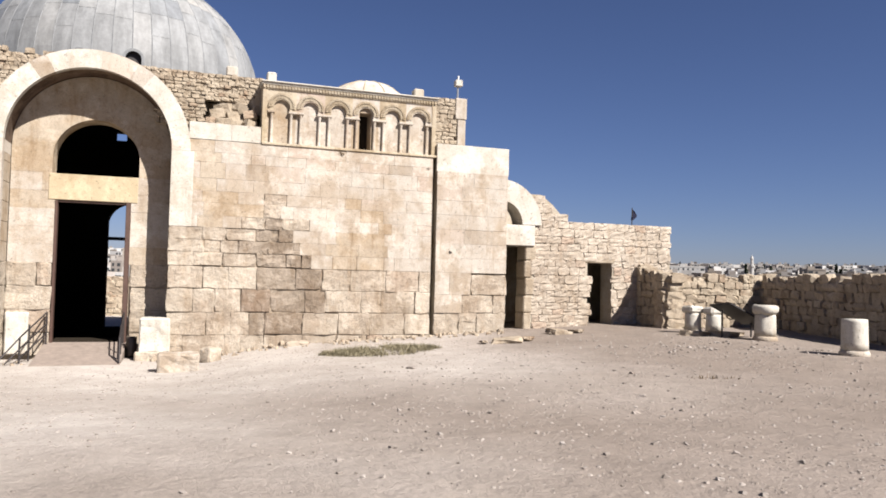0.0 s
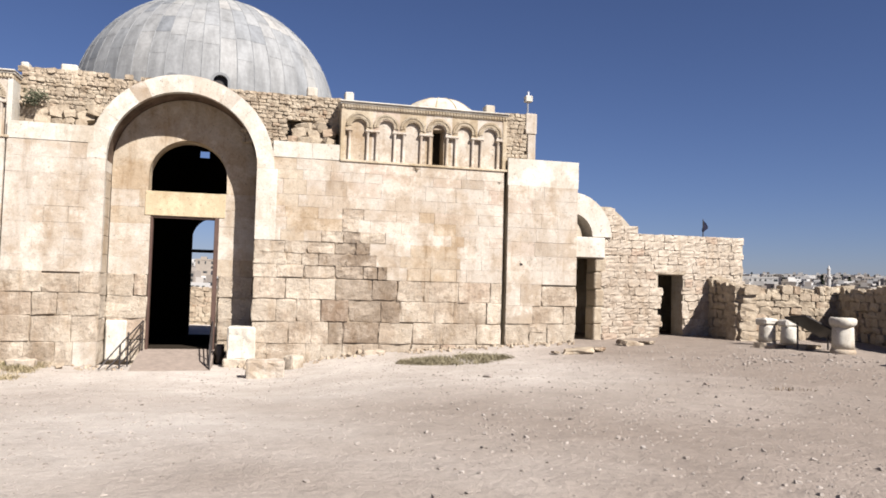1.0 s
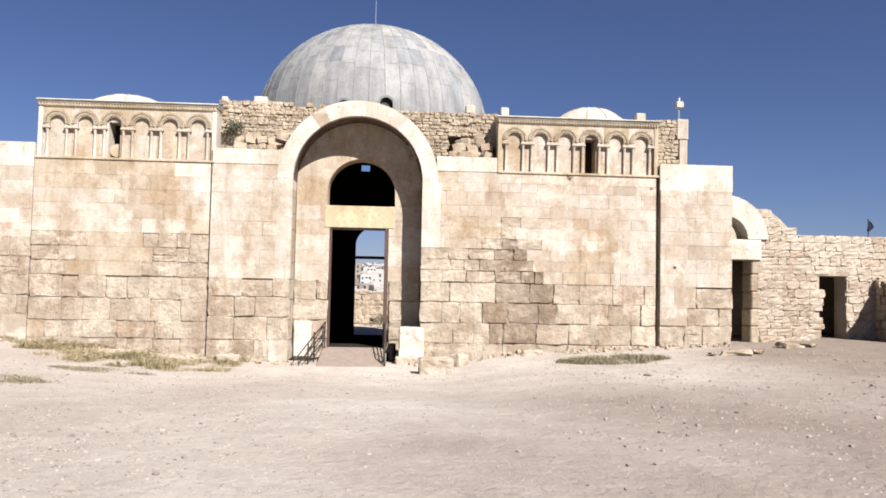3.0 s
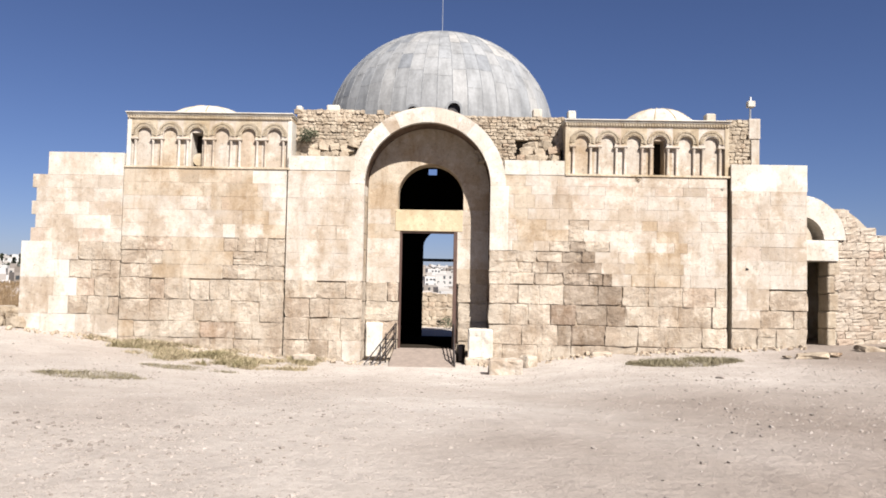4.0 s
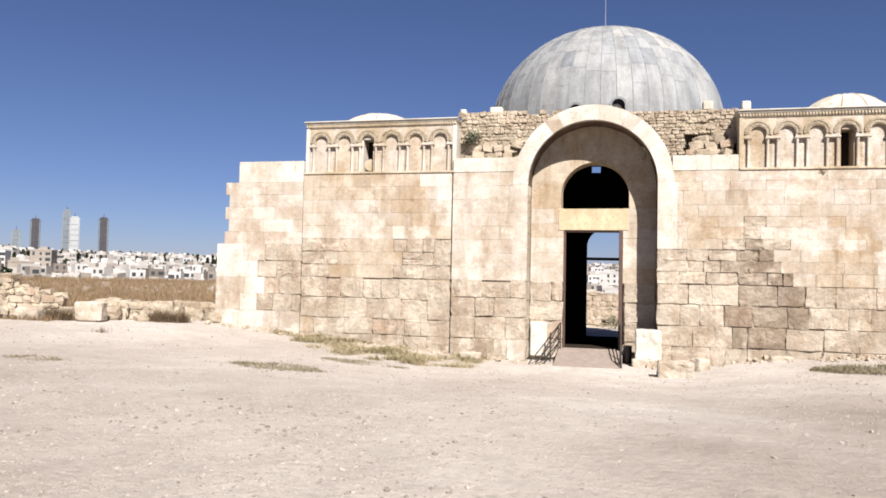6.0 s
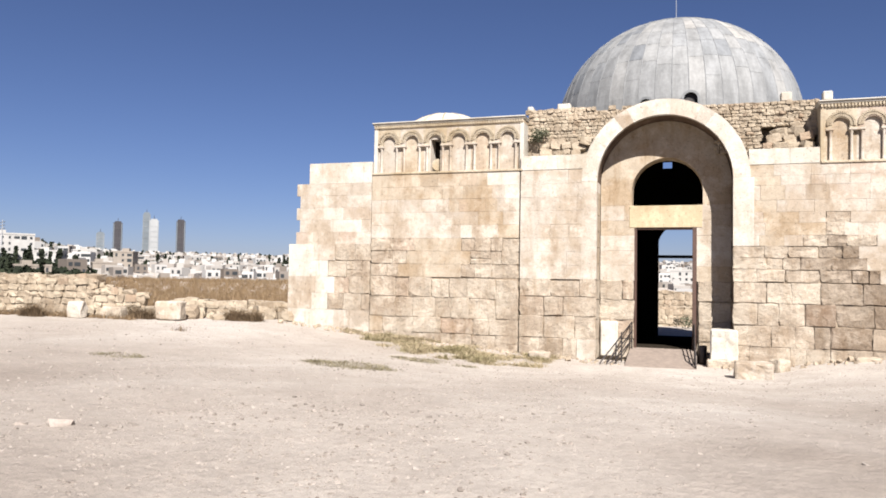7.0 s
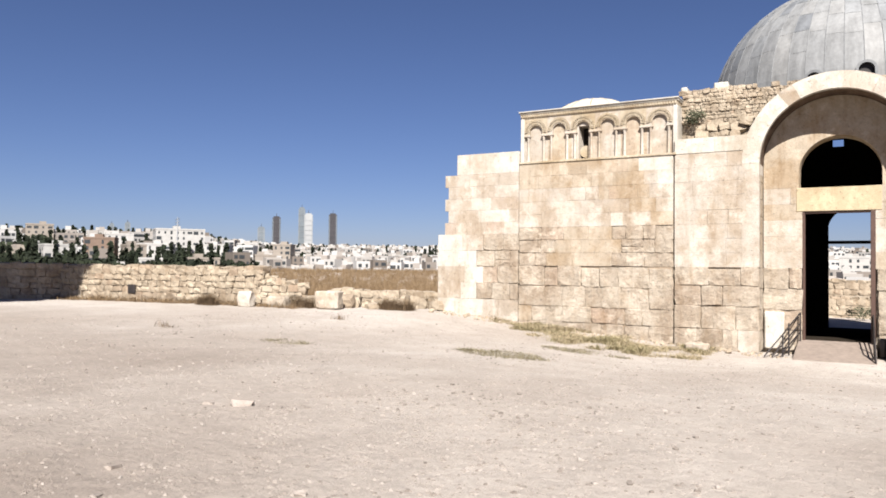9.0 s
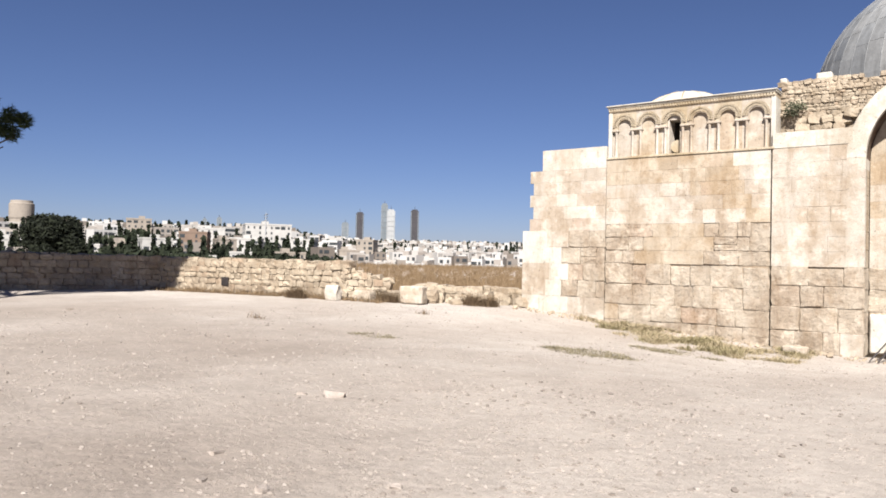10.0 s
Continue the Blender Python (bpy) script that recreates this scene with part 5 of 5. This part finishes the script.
tree("shade_tree", -22.4, -18.6, lob, 13.0, LEAF, 30000, 0.3, "unseen tall leafy tree added to shade the far wall")

# ---- gravel ----
mats = []
for k in range(420):
    x = rng.uniform(-12.5, 11.3)
    y = -0.12 - 0.9 * rng.random() ** 2.2
    if -1.3 < x < 1.2:
        continue
    q = rng.uniform(0.03, 0.1) * (1.6 if rng.random() < 0.08 else 1)
    mats.append(Matrix.LocRotScale((x, y, ground_z(x, y) + q * 0.2), Euler((rng.uniform(0, 3), rng.uniform(0, 3), rng.uniform(0, 3))), (q * 1.3, q, q * 0.8)))
tagged(joined_stones(None, mats, "wall_foot_rubble"), "small limestone chips fallen along the wall foot", "rubble", kind="stuff")
gv, gf = [], []
for k in range(70000):
    d = 1.0 + 25.5 * rng.random() ** 1.25
    a = radians(rng.uniform(-180, 180) if d < 4 else rng.uniform(-75, 62))
    x, y = 1.2 + d * math.sin(a), -22.6 + d * math.cos(a)
    if y > -0.6 and -12.9 < x < 11.6 or x > 16 or x < -17 or y > 0.2:
        continue
    dens = noise.noise((x * 0.22, y * 0.22, 8))
    if dens < rng.uniform(-0.6, 0.35):
        continue
    s = 0.006 + 0.022 * rng.random() ** 3.5
    z = ground_z(x, y)
    i = len(gv)
    q = rng.uniform(0, 6.3)
    for u in range(5):
        w = s * rng.uniform(0.7, 1.3)
        gv.append((x + math.cos(q + u * 1.257) * w * 1.25, y + math.sin(q + u * 1.257) * w * 0.9, z - 0.006))
    for u in range(5):
        w = s * rng.uniform(0.4, 0.75)
        gv.append((x + math.cos(q + u * 1.257) * w, y + math.sin(q + u * 1.257) * w, z + s * rng.uniform(0.2, 0.55)))
    for u in range(5):
        n2 = (u + 1) % 5
        gf.append((i + u, i + n2, i + 5 + n2, i + 5 + u))
    gf.append((i + 5, i + 6, i + 7, i + 8, i + 9))
tagged(from_data("gravel", gv, gf, PEBBLE), "loose limestone pebbles scattered over the earth", "gravel", kind="stuff")

mats = []
for k in range(17000):
    d = 1.0 + 22.6 * rng.random() ** 1.05
    a = radians(rng.uniform(-72, 60))
    x, y = 1.2 + d * math.sin(a), -22.6 + d * math.cos(a)
    if y > -1.2 or x > 16.2 or noise.noise((x * 0.3, y * 0.3, 3)) + 0.035 * abs(x) + 0.5 * noise.noise((x * 1.3, y * 1.3, 6)) + 0.25 * smooth(2, 7, x) + 0.2 * smooth(-1, -5, x) < rng.uniform(0.1, 0.85):
        continue
    q = 0.011 + 0.034 * rng.random() ** 4
    mats.append(Matrix.LocRotScale((x, y, ground_z(x, y) + q * 0.12), Euler((rng.uniform(-0.4, 0.4), rng.uniform(-0.4, 0.4), rng.uniform(0, 3))), (q * 1.4, q, q * 0.75)))
for k in range(110):
    x, y = rng.gauss(14.2, 1.2), rng.gauss(-6.6, 1.0)
    q = rng.uniform(0.02, 0.06) * (1.5 if rng.random() < 0.1 else 1)
    if x < 16:
        mats.append(Matrix.LocRotScale((x, y, ground_z(x, y) + q * 0.15), Euler((rng.uniform(-0.4, 0.4), rng.uniform(-0.4, 0.4), rng.uniform(0, 3))), (q * 1.4, q, q * 0.7)))
CHIP = island_tint("limestone_chips", (0.145, 0.123, 0.105), (0.235, 0.205, 0.180), (0.310, 0.278, 0.248))
tagged(joined_stones(None, mats, "limestone_chips", CHIP), "pale broken limestone chips on the earth", "gravel", kind="stuff")

# ---- the city on the hills ----
EYE = Vector((0.7, -23.2, 0))


def at(az, r):
    return EYE.x + r * math.sin(radians(az)), EYE.y + r * math.cos(radians(az))


pane = bpy.data.meshes.new("window")
pane.from_pydata([(-0.6, 0, -0.75), (0.6, 0, -0.75), (0.6, 0, 0.75), (-0.6, 0, 0.75), (-0.6, 0.12, -0.75), (0.6, 0.12, -0.75), (0.6, 0.12, 0.75), (-0.6, 0.12, 0.75)], [],
                 [(0, 1, 2, 3), (4, 7, 6, 5), (0, 4, 5, 1), (1, 5, 6, 2), (2, 6, 7, 3), (3, 7, 4, 0)])
pane.materials.append(CITY_DARK)


def house(az, r, w, d, floors, mat, label, yaw=None, bay=3.4):
    x, y = at(az, r)
    z = ground_z(x, y) - 2
    h = floors * 3.2 + 2
    g = new("house")
    g.location = (x, y, z)
    g.rotation_euler = (0, 0, radians(-az + (rng.uniform(-28, 28) if yaw is None else yaw)))
    tagged(g, label, "house", "houses on the far hill")
    wall = part("wall", boxes((-w / 2, w / 2, -d / 2, d / 2, 0, h)), mat, g)
    part("parapet", boxes((-w / 2 - 0.2, w / 2 + 0.2, -d / 2 - 0.2, -d / 2 + 0.2, h, h + 0.9), (-w / 2 - 0.2, w / 2 + 0.2, d / 2 - 0.2, d / 2 + 0.2, h, h + 0.9), (-w / 2 - 0.2, -w / 2 + 0.2, -d / 2 + 0.2, d / 2 - 0.2, h, h + 0.9), (w / 2 - 0.2, w / 2 + 0.2, -d / 2 + 0.2, d / 2 - 0.2, h, h + 0.9)), mat, g)
    sx = rng.uniform(-w / 4, w / 4)
    part("stair_head", boxes((sx - 2, sx + 2, -1.5, 2.5, h, h + 2.6)), mat, g)
    n = max(2, int(w / bay))
    for f in range(floors):
        for i in range(n):
            if rng.random() < 0.85:
                piece("window", pane, wall, Matrix.LocRotScale((-w / 2 + w * (i + 0.5) / n, -d / 2 - 0.1, 2 + f * 3.2 + 1.7), None, (rng.choice((0.8, 1, 2.2)), 1, rng.choice((0.9, 1, 1.25)))))
    nd = max(1, int(d / 5))
    for f in range(floors):
        for i in range(nd):
            for s in (-1, 1):
                piece("window", pane, wall, Matrix.LocRotScale((s * (w / 2 + 0.1), -d / 2 + d * (i + 0.5) / nd, 2 + f * 3.2 + 1.7), Euler((0, 0, radians(90 * s))), (1, 1, 1)))
    return g


LAB = {HOUSE_W: "white rendered flat-roofed apartment block on the hill", HOUSE_C: "cream stone flat-roofed apartment block on the hill", HOUSE_B: "brown stone flat-roofed apartment block on the hill"}
BIG = ((-49.4, 390, 34, 16, 6, HOUSE_W, 8), (-50.6, 360, 16, 12, 4, HOUSE_W, -12), (-54.5, 350, 18, 12, 5, HOUSE_B, -10), (-52.4, 350, 12, 12, 4, HOUSE_C, 15), (-46.6, 380, 16, 12, 4, HOUSE_W, -20),
                                  (-44.6, 390, 17, 12, 3, HOUSE_W, 5), (-41.9, 350, 14, 12, 4, HOUSE_C, -15), (-43.3, 320, 15, 12, 2, HOUSE_C, 6), (-47.8, 310, 18, 12, 2, HOUSE_C, 12),
                                  (-51.2, 300, 13, 12, 2, HOUSE_W, 0), (-57.2, 340, 18, 12, 4, HOUSE_W, 12), (-59.5, 350, 14, 12, 3, HOUSE_C, 0), (-61.6, 330, 17, 12, 3, HOUSE_W, -12), (-64.0, 360, 20, 12, 3, HOUSE_W, 10), (-58.3, 460, 20, 12, 5, HOUSE_C, 0),
                                  (-38.4, 420, 15, 12, 2, HOUSE_W, 0), (-66.5, 350, 18, 12, 3, HOUSE_W, 0), (-53.3, 430, 20, 12, 4, HOUSE_W, 0), (36.9, 420, 34, 11, 3, HOUSE_W, 10), (38.9, 430, 10, 10, 2, HOUSE_C, 0), (45.4, 380, 13, 11, 3, HOUSE_C, 12), (47.4, 400, 15, 11, 2, HOUSE_C, -10), (43.3, 420, 15, 11, 2, HOUSE_C, 0), (49.5, 390, 15, 11, 2, HOUSE_C, 0),
                                  (-1.0, 330, 18, 12, 3, HOUSE_W, 0), (1.6, 360, 16, 12, 4, HOUSE_W, 0), (-3.4, 380, 16, 12, 4, HOUSE_C, 0))
for az, r, w, d, fl, mat, yaw in BIG:
    house(az, r * (1.2 if az < -45 else 1.4), w * 0.8, d, max(2, fl - 1) if az < -45 else fl, mat, LAB[mat], yaw)

cv, cf, wv, wf = [], [], [], []


def city_box(x, y, z, w, d, h, yaw, floors, cols):
    c, s = math.cos(yaw), math.sin(yaw)
    P = lambda a, b, e: (x + a * c - b * s, y + a * s + b * c, z + e)
    i = len(cv)
    cv.extend([P(-w / 2, -d / 2, 0), P(w / 2, -d / 2, 0), P(w / 2, d / 2, 0), P(-w / 2, d / 2, 0), P(-w / 2, -d / 2, h), P(w / 2, -d / 2, h), P(w / 2, d / 2, h), P(-w / 2, d / 2, h)])
    cf.extend([(i, i + 1, i + 5, i + 4), (i + 1, i + 2, i + 6, i + 5), (i + 2, i + 3, i + 7, i + 6), (i + 3, i, i + 4, i + 7), (i + 4, i + 5, i + 6, i + 7)])
    for f in range(floors):
        for k in range(cols):
            if rng.random() < 0.88:
                a = -w / 2 + w * (k + 0.5) / cols
                e = h - 2.2 - 3.2 * f
                j = len(wv)
                ww = rng.choice((0.6, 0.9, 1.4))
                wv.extend([P(a - ww, -d / 2 - 0.15, e - 0.95), P(a + ww, -d / 2 - 0.15, e - 0.95), P(a + ww, -d / 2 - 0.15, e + 0.8), P(a - ww, -d / 2 - 0.15, e + 0.8)])
                wf.append((j, j + 1, j + 2, j + 3))


for k in range(6500):
    az = rng.choice((rng.uniform(-75, -20), rng.uniform(-75, -20), rng.uniform(-75, -20), rng.uniform(-20, 22), rng.uniform(22, 62)))
    r = (330 if az < -44 else 350) + 1090 * rng.random() ** 0.8
    if az > 22:
        r = 480 + 900 * rng.random()
    if az < -44 and any(abs(az - q[0]) < 1.5 and r < q[1] * 1.2 + 12 for q in BIG) and rng.random() < 0.85:
        continue
    x, y = at(az, r)
    fl = rng.choice((1, 1, 2, 2, 3)) if r < 900 else rng.choice((1, 2, 2, 3))
    w, d = rng.uniform(6, 14), rng.uniform(7, 11)
    if az > -44 and r < 700:
        w, d, fl = rng.uniform(4, 9), rng.uniform(5, 8), rng.choice((1, 1, 2))
    city_box(x, y, ground_z(x, y) - 3, w, d, fl * 3.2 + 3, radians(-az + rng.uniform(-35, 35)), fl, int(w / 2.7))
    if rng.random() < 0.4:
        city_box(x, y, ground_z(x, y) + fl * 3.2, 3.5, 3, 2.6, radians(-az), 0, 0)
tagged(from_data("far_city", cv, cf, CITY), "dense white and cream flat-roofed city over the hills", "city", kind="stuff")
tagged(from_data("far_windows", wv, wf, CITY_DARK), "rows of small dark windows in the distant city", "windows", kind="stuff")

lv, lf = [], []
for k in range(2000):
    az = rng.choice((rng.uniform(-72, -46), rng.uniform(-75, -28), rng.uniform(-66, -28), rng.uniform(-66, -46), rng.uniform(-28, 60)))
    r = (330 if az < -44 else 560) + 800 * rng.random() ** 1.2
    x, y = at(az, r)
    z = ground_z(x, y)
    tall = rng.random() < 0.3
    h, w = (rng.uniform(8, 13), 1.4) if tall else (rng.uniform(4, 7), rng.uniform(2, 4))
    for _ in range(46):
        t = rng.random()
        rr = w * (1 - t * 0.9 if tall else math.sqrt(max(0.05, 1 - (2 * t - 1) ** 2))) * rng.uniform(0.4, 1)
        a = rng.uniform(0, 6.3)
        p = Vector((x + rr * math.cos(a), y + rr * math.sin(a), z + h * (0.1 + 0.9 * t)))
        q = Euler((rng.uniform(0, 6), rng.uniform(0, 6), rng.uniform(0, 6))).to_matrix()
        i = len(lv)
        s = rng.uniform(0.6, 1.2)
        lv += [tuple(p + q @ Vector(o)) for o in ((-s, -s, 0), (s, -s, 0.2), (s, s, 0), (-s, s, 0.3))]
        lf.append((i, i + 1, i + 2, i + 3))
tagged(from_data("far_trees", lv, lf, FAR_LEAF), "dark cypresses and pines between the distant houses", "trees", kind="stuff")


BAND_T = plain("tower_band_pale", (0.150, 0.165, 0.178), 0.4, 0, 0.15, 0.05)
BAND_D = plain("tower_band_dark", (0.060, 0.057, 0.060), 0.4, 0, 0.15, 0.05)
BAND_W = plain("tower_band_white", (0.215, 0.225, 0.232), 0.5, 0, 0.15, 0.05)


def tower(az, top, width, mat, label, r=1900, base=0.6, crownless=False):
    x, y = at(az, r)
    g = new("tower")
    g.location = (x, y, 0)
    g.rotation_euler = (0, 0, radians(-az))
    tagged(g, label, "tower", "towers on the skyline")
    h = 2.4 + r * math.tan(radians(top))
    b0 = 2.4 + r * math.tan(radians(base)) - 20
    w = 2 * r * math.tan(radians(width / 2))
    shaft = part("shaft", boxes((-w / 2, w / 2, -w / 2, w / 2, b0, h * 0.97)), mat, g)
    part("crown", boxes((-w * 0.36, w * 0.36, -w * 0.36, w * 0.36, h * 0.97, h)), mat, g)
    for k in range(9):
        z = b0 + (h * 0.95 - b0) * (k + 1) / 10
        part("floor_band", boxes((-w / 2 - 0.8, w / 2 + 0.8, -w / 2 - 0.8, -w / 2 + 0.5, z, z + 1.4)), {GLASS_T: BAND_T, GLASS_D: BAND_D, WHITE_T: BAND_W}[mat], shaft)
    mast = bmesh.new()
    add_rod(mast, (0, 0, h), (0, 0, h + w * 0.45), 0.9, 5, 0.3)
    part("mast", mast, GLASS_D, g)
    for k in (-0.42, 0.0, 0.42):
        part("pier", boxes((w * k - 0.9, w * k + 0.9, -w / 2 - 1.2, -w / 2 + 0.5, b0, h * 0.95)), {GLASS_T: BAND_T, GLASS_D: GLASS_T, WHITE_T: BAND_W}[mat] if k else mat, shaft)


tower(-43.59, 2.8, 0.52, GLASS_T, "grey glass tower hazy on the skyline")
tower(-42.49, 3.6, 0.60, GLASS_D, "dark glass tower on the skyline")
tower(-40.62, 4.32, 0.5, GLASS_T, "tallest pale glass tower on the skyline", 1950)
tower(-40.12, 3.87, 0.62, WHITE_T, "white slab tower beside the tallest one")
tower(-38.3, 3.9, 0.62, GLASS_D, "dark brown tower with a mast on the skyline")
tower(-53.85, 2.78, 0.3, GLASS_T, "small distant glass tower")
tower(-52.82, 2.9, 0.36, GLASS_T, "small distant glass tower")
# round cream building and minaret
x, y = at(-65.6, 520)
bm = bmesh.new()
lathe(bm, [(6.5, -10), (6.5, 20), (6.9, 21), (6.9, 29.5), (6.2, 30), (6.0, 31.5)], 32)
o = tagged(finish("round_building", bm, HOUSE_C, smooth=False), "round cream building with a flat top", "building")
o.location = (x, y, 2.4)
x, y = at(41.43, 520)
bm = bmesh.new()
lathe(bm, [(1.15, -6), (1.1, 11), (1.7, 11.4), (1.7, 12.4), (0.95, 12.6), (0.9, 16), (1.1, 16.6), (0.1, 19)], 12)
o = tagged(finish("minaret", bm, HOUSE_W), "slender pale stone minaret among the houses", "minaret")
o.location = (x, y, 2.4)
x, y = at(-49.5, 401)
bm = bmesh.new()
add_rod(bm, (0, 0, 14), (0, 0, 26), 0.35, 5, 0.15)
for z in (21.5, 23, 24.5):
    add_rod(bm, (-1.6, 0, z), (1.6, 0, z + 0.6), 0.2, 4)
o = tagged(finish("antenna_mast", bm, GALV), "thin lattice antenna mast on a roof", "antenna")
o.location = (x, y, 0)
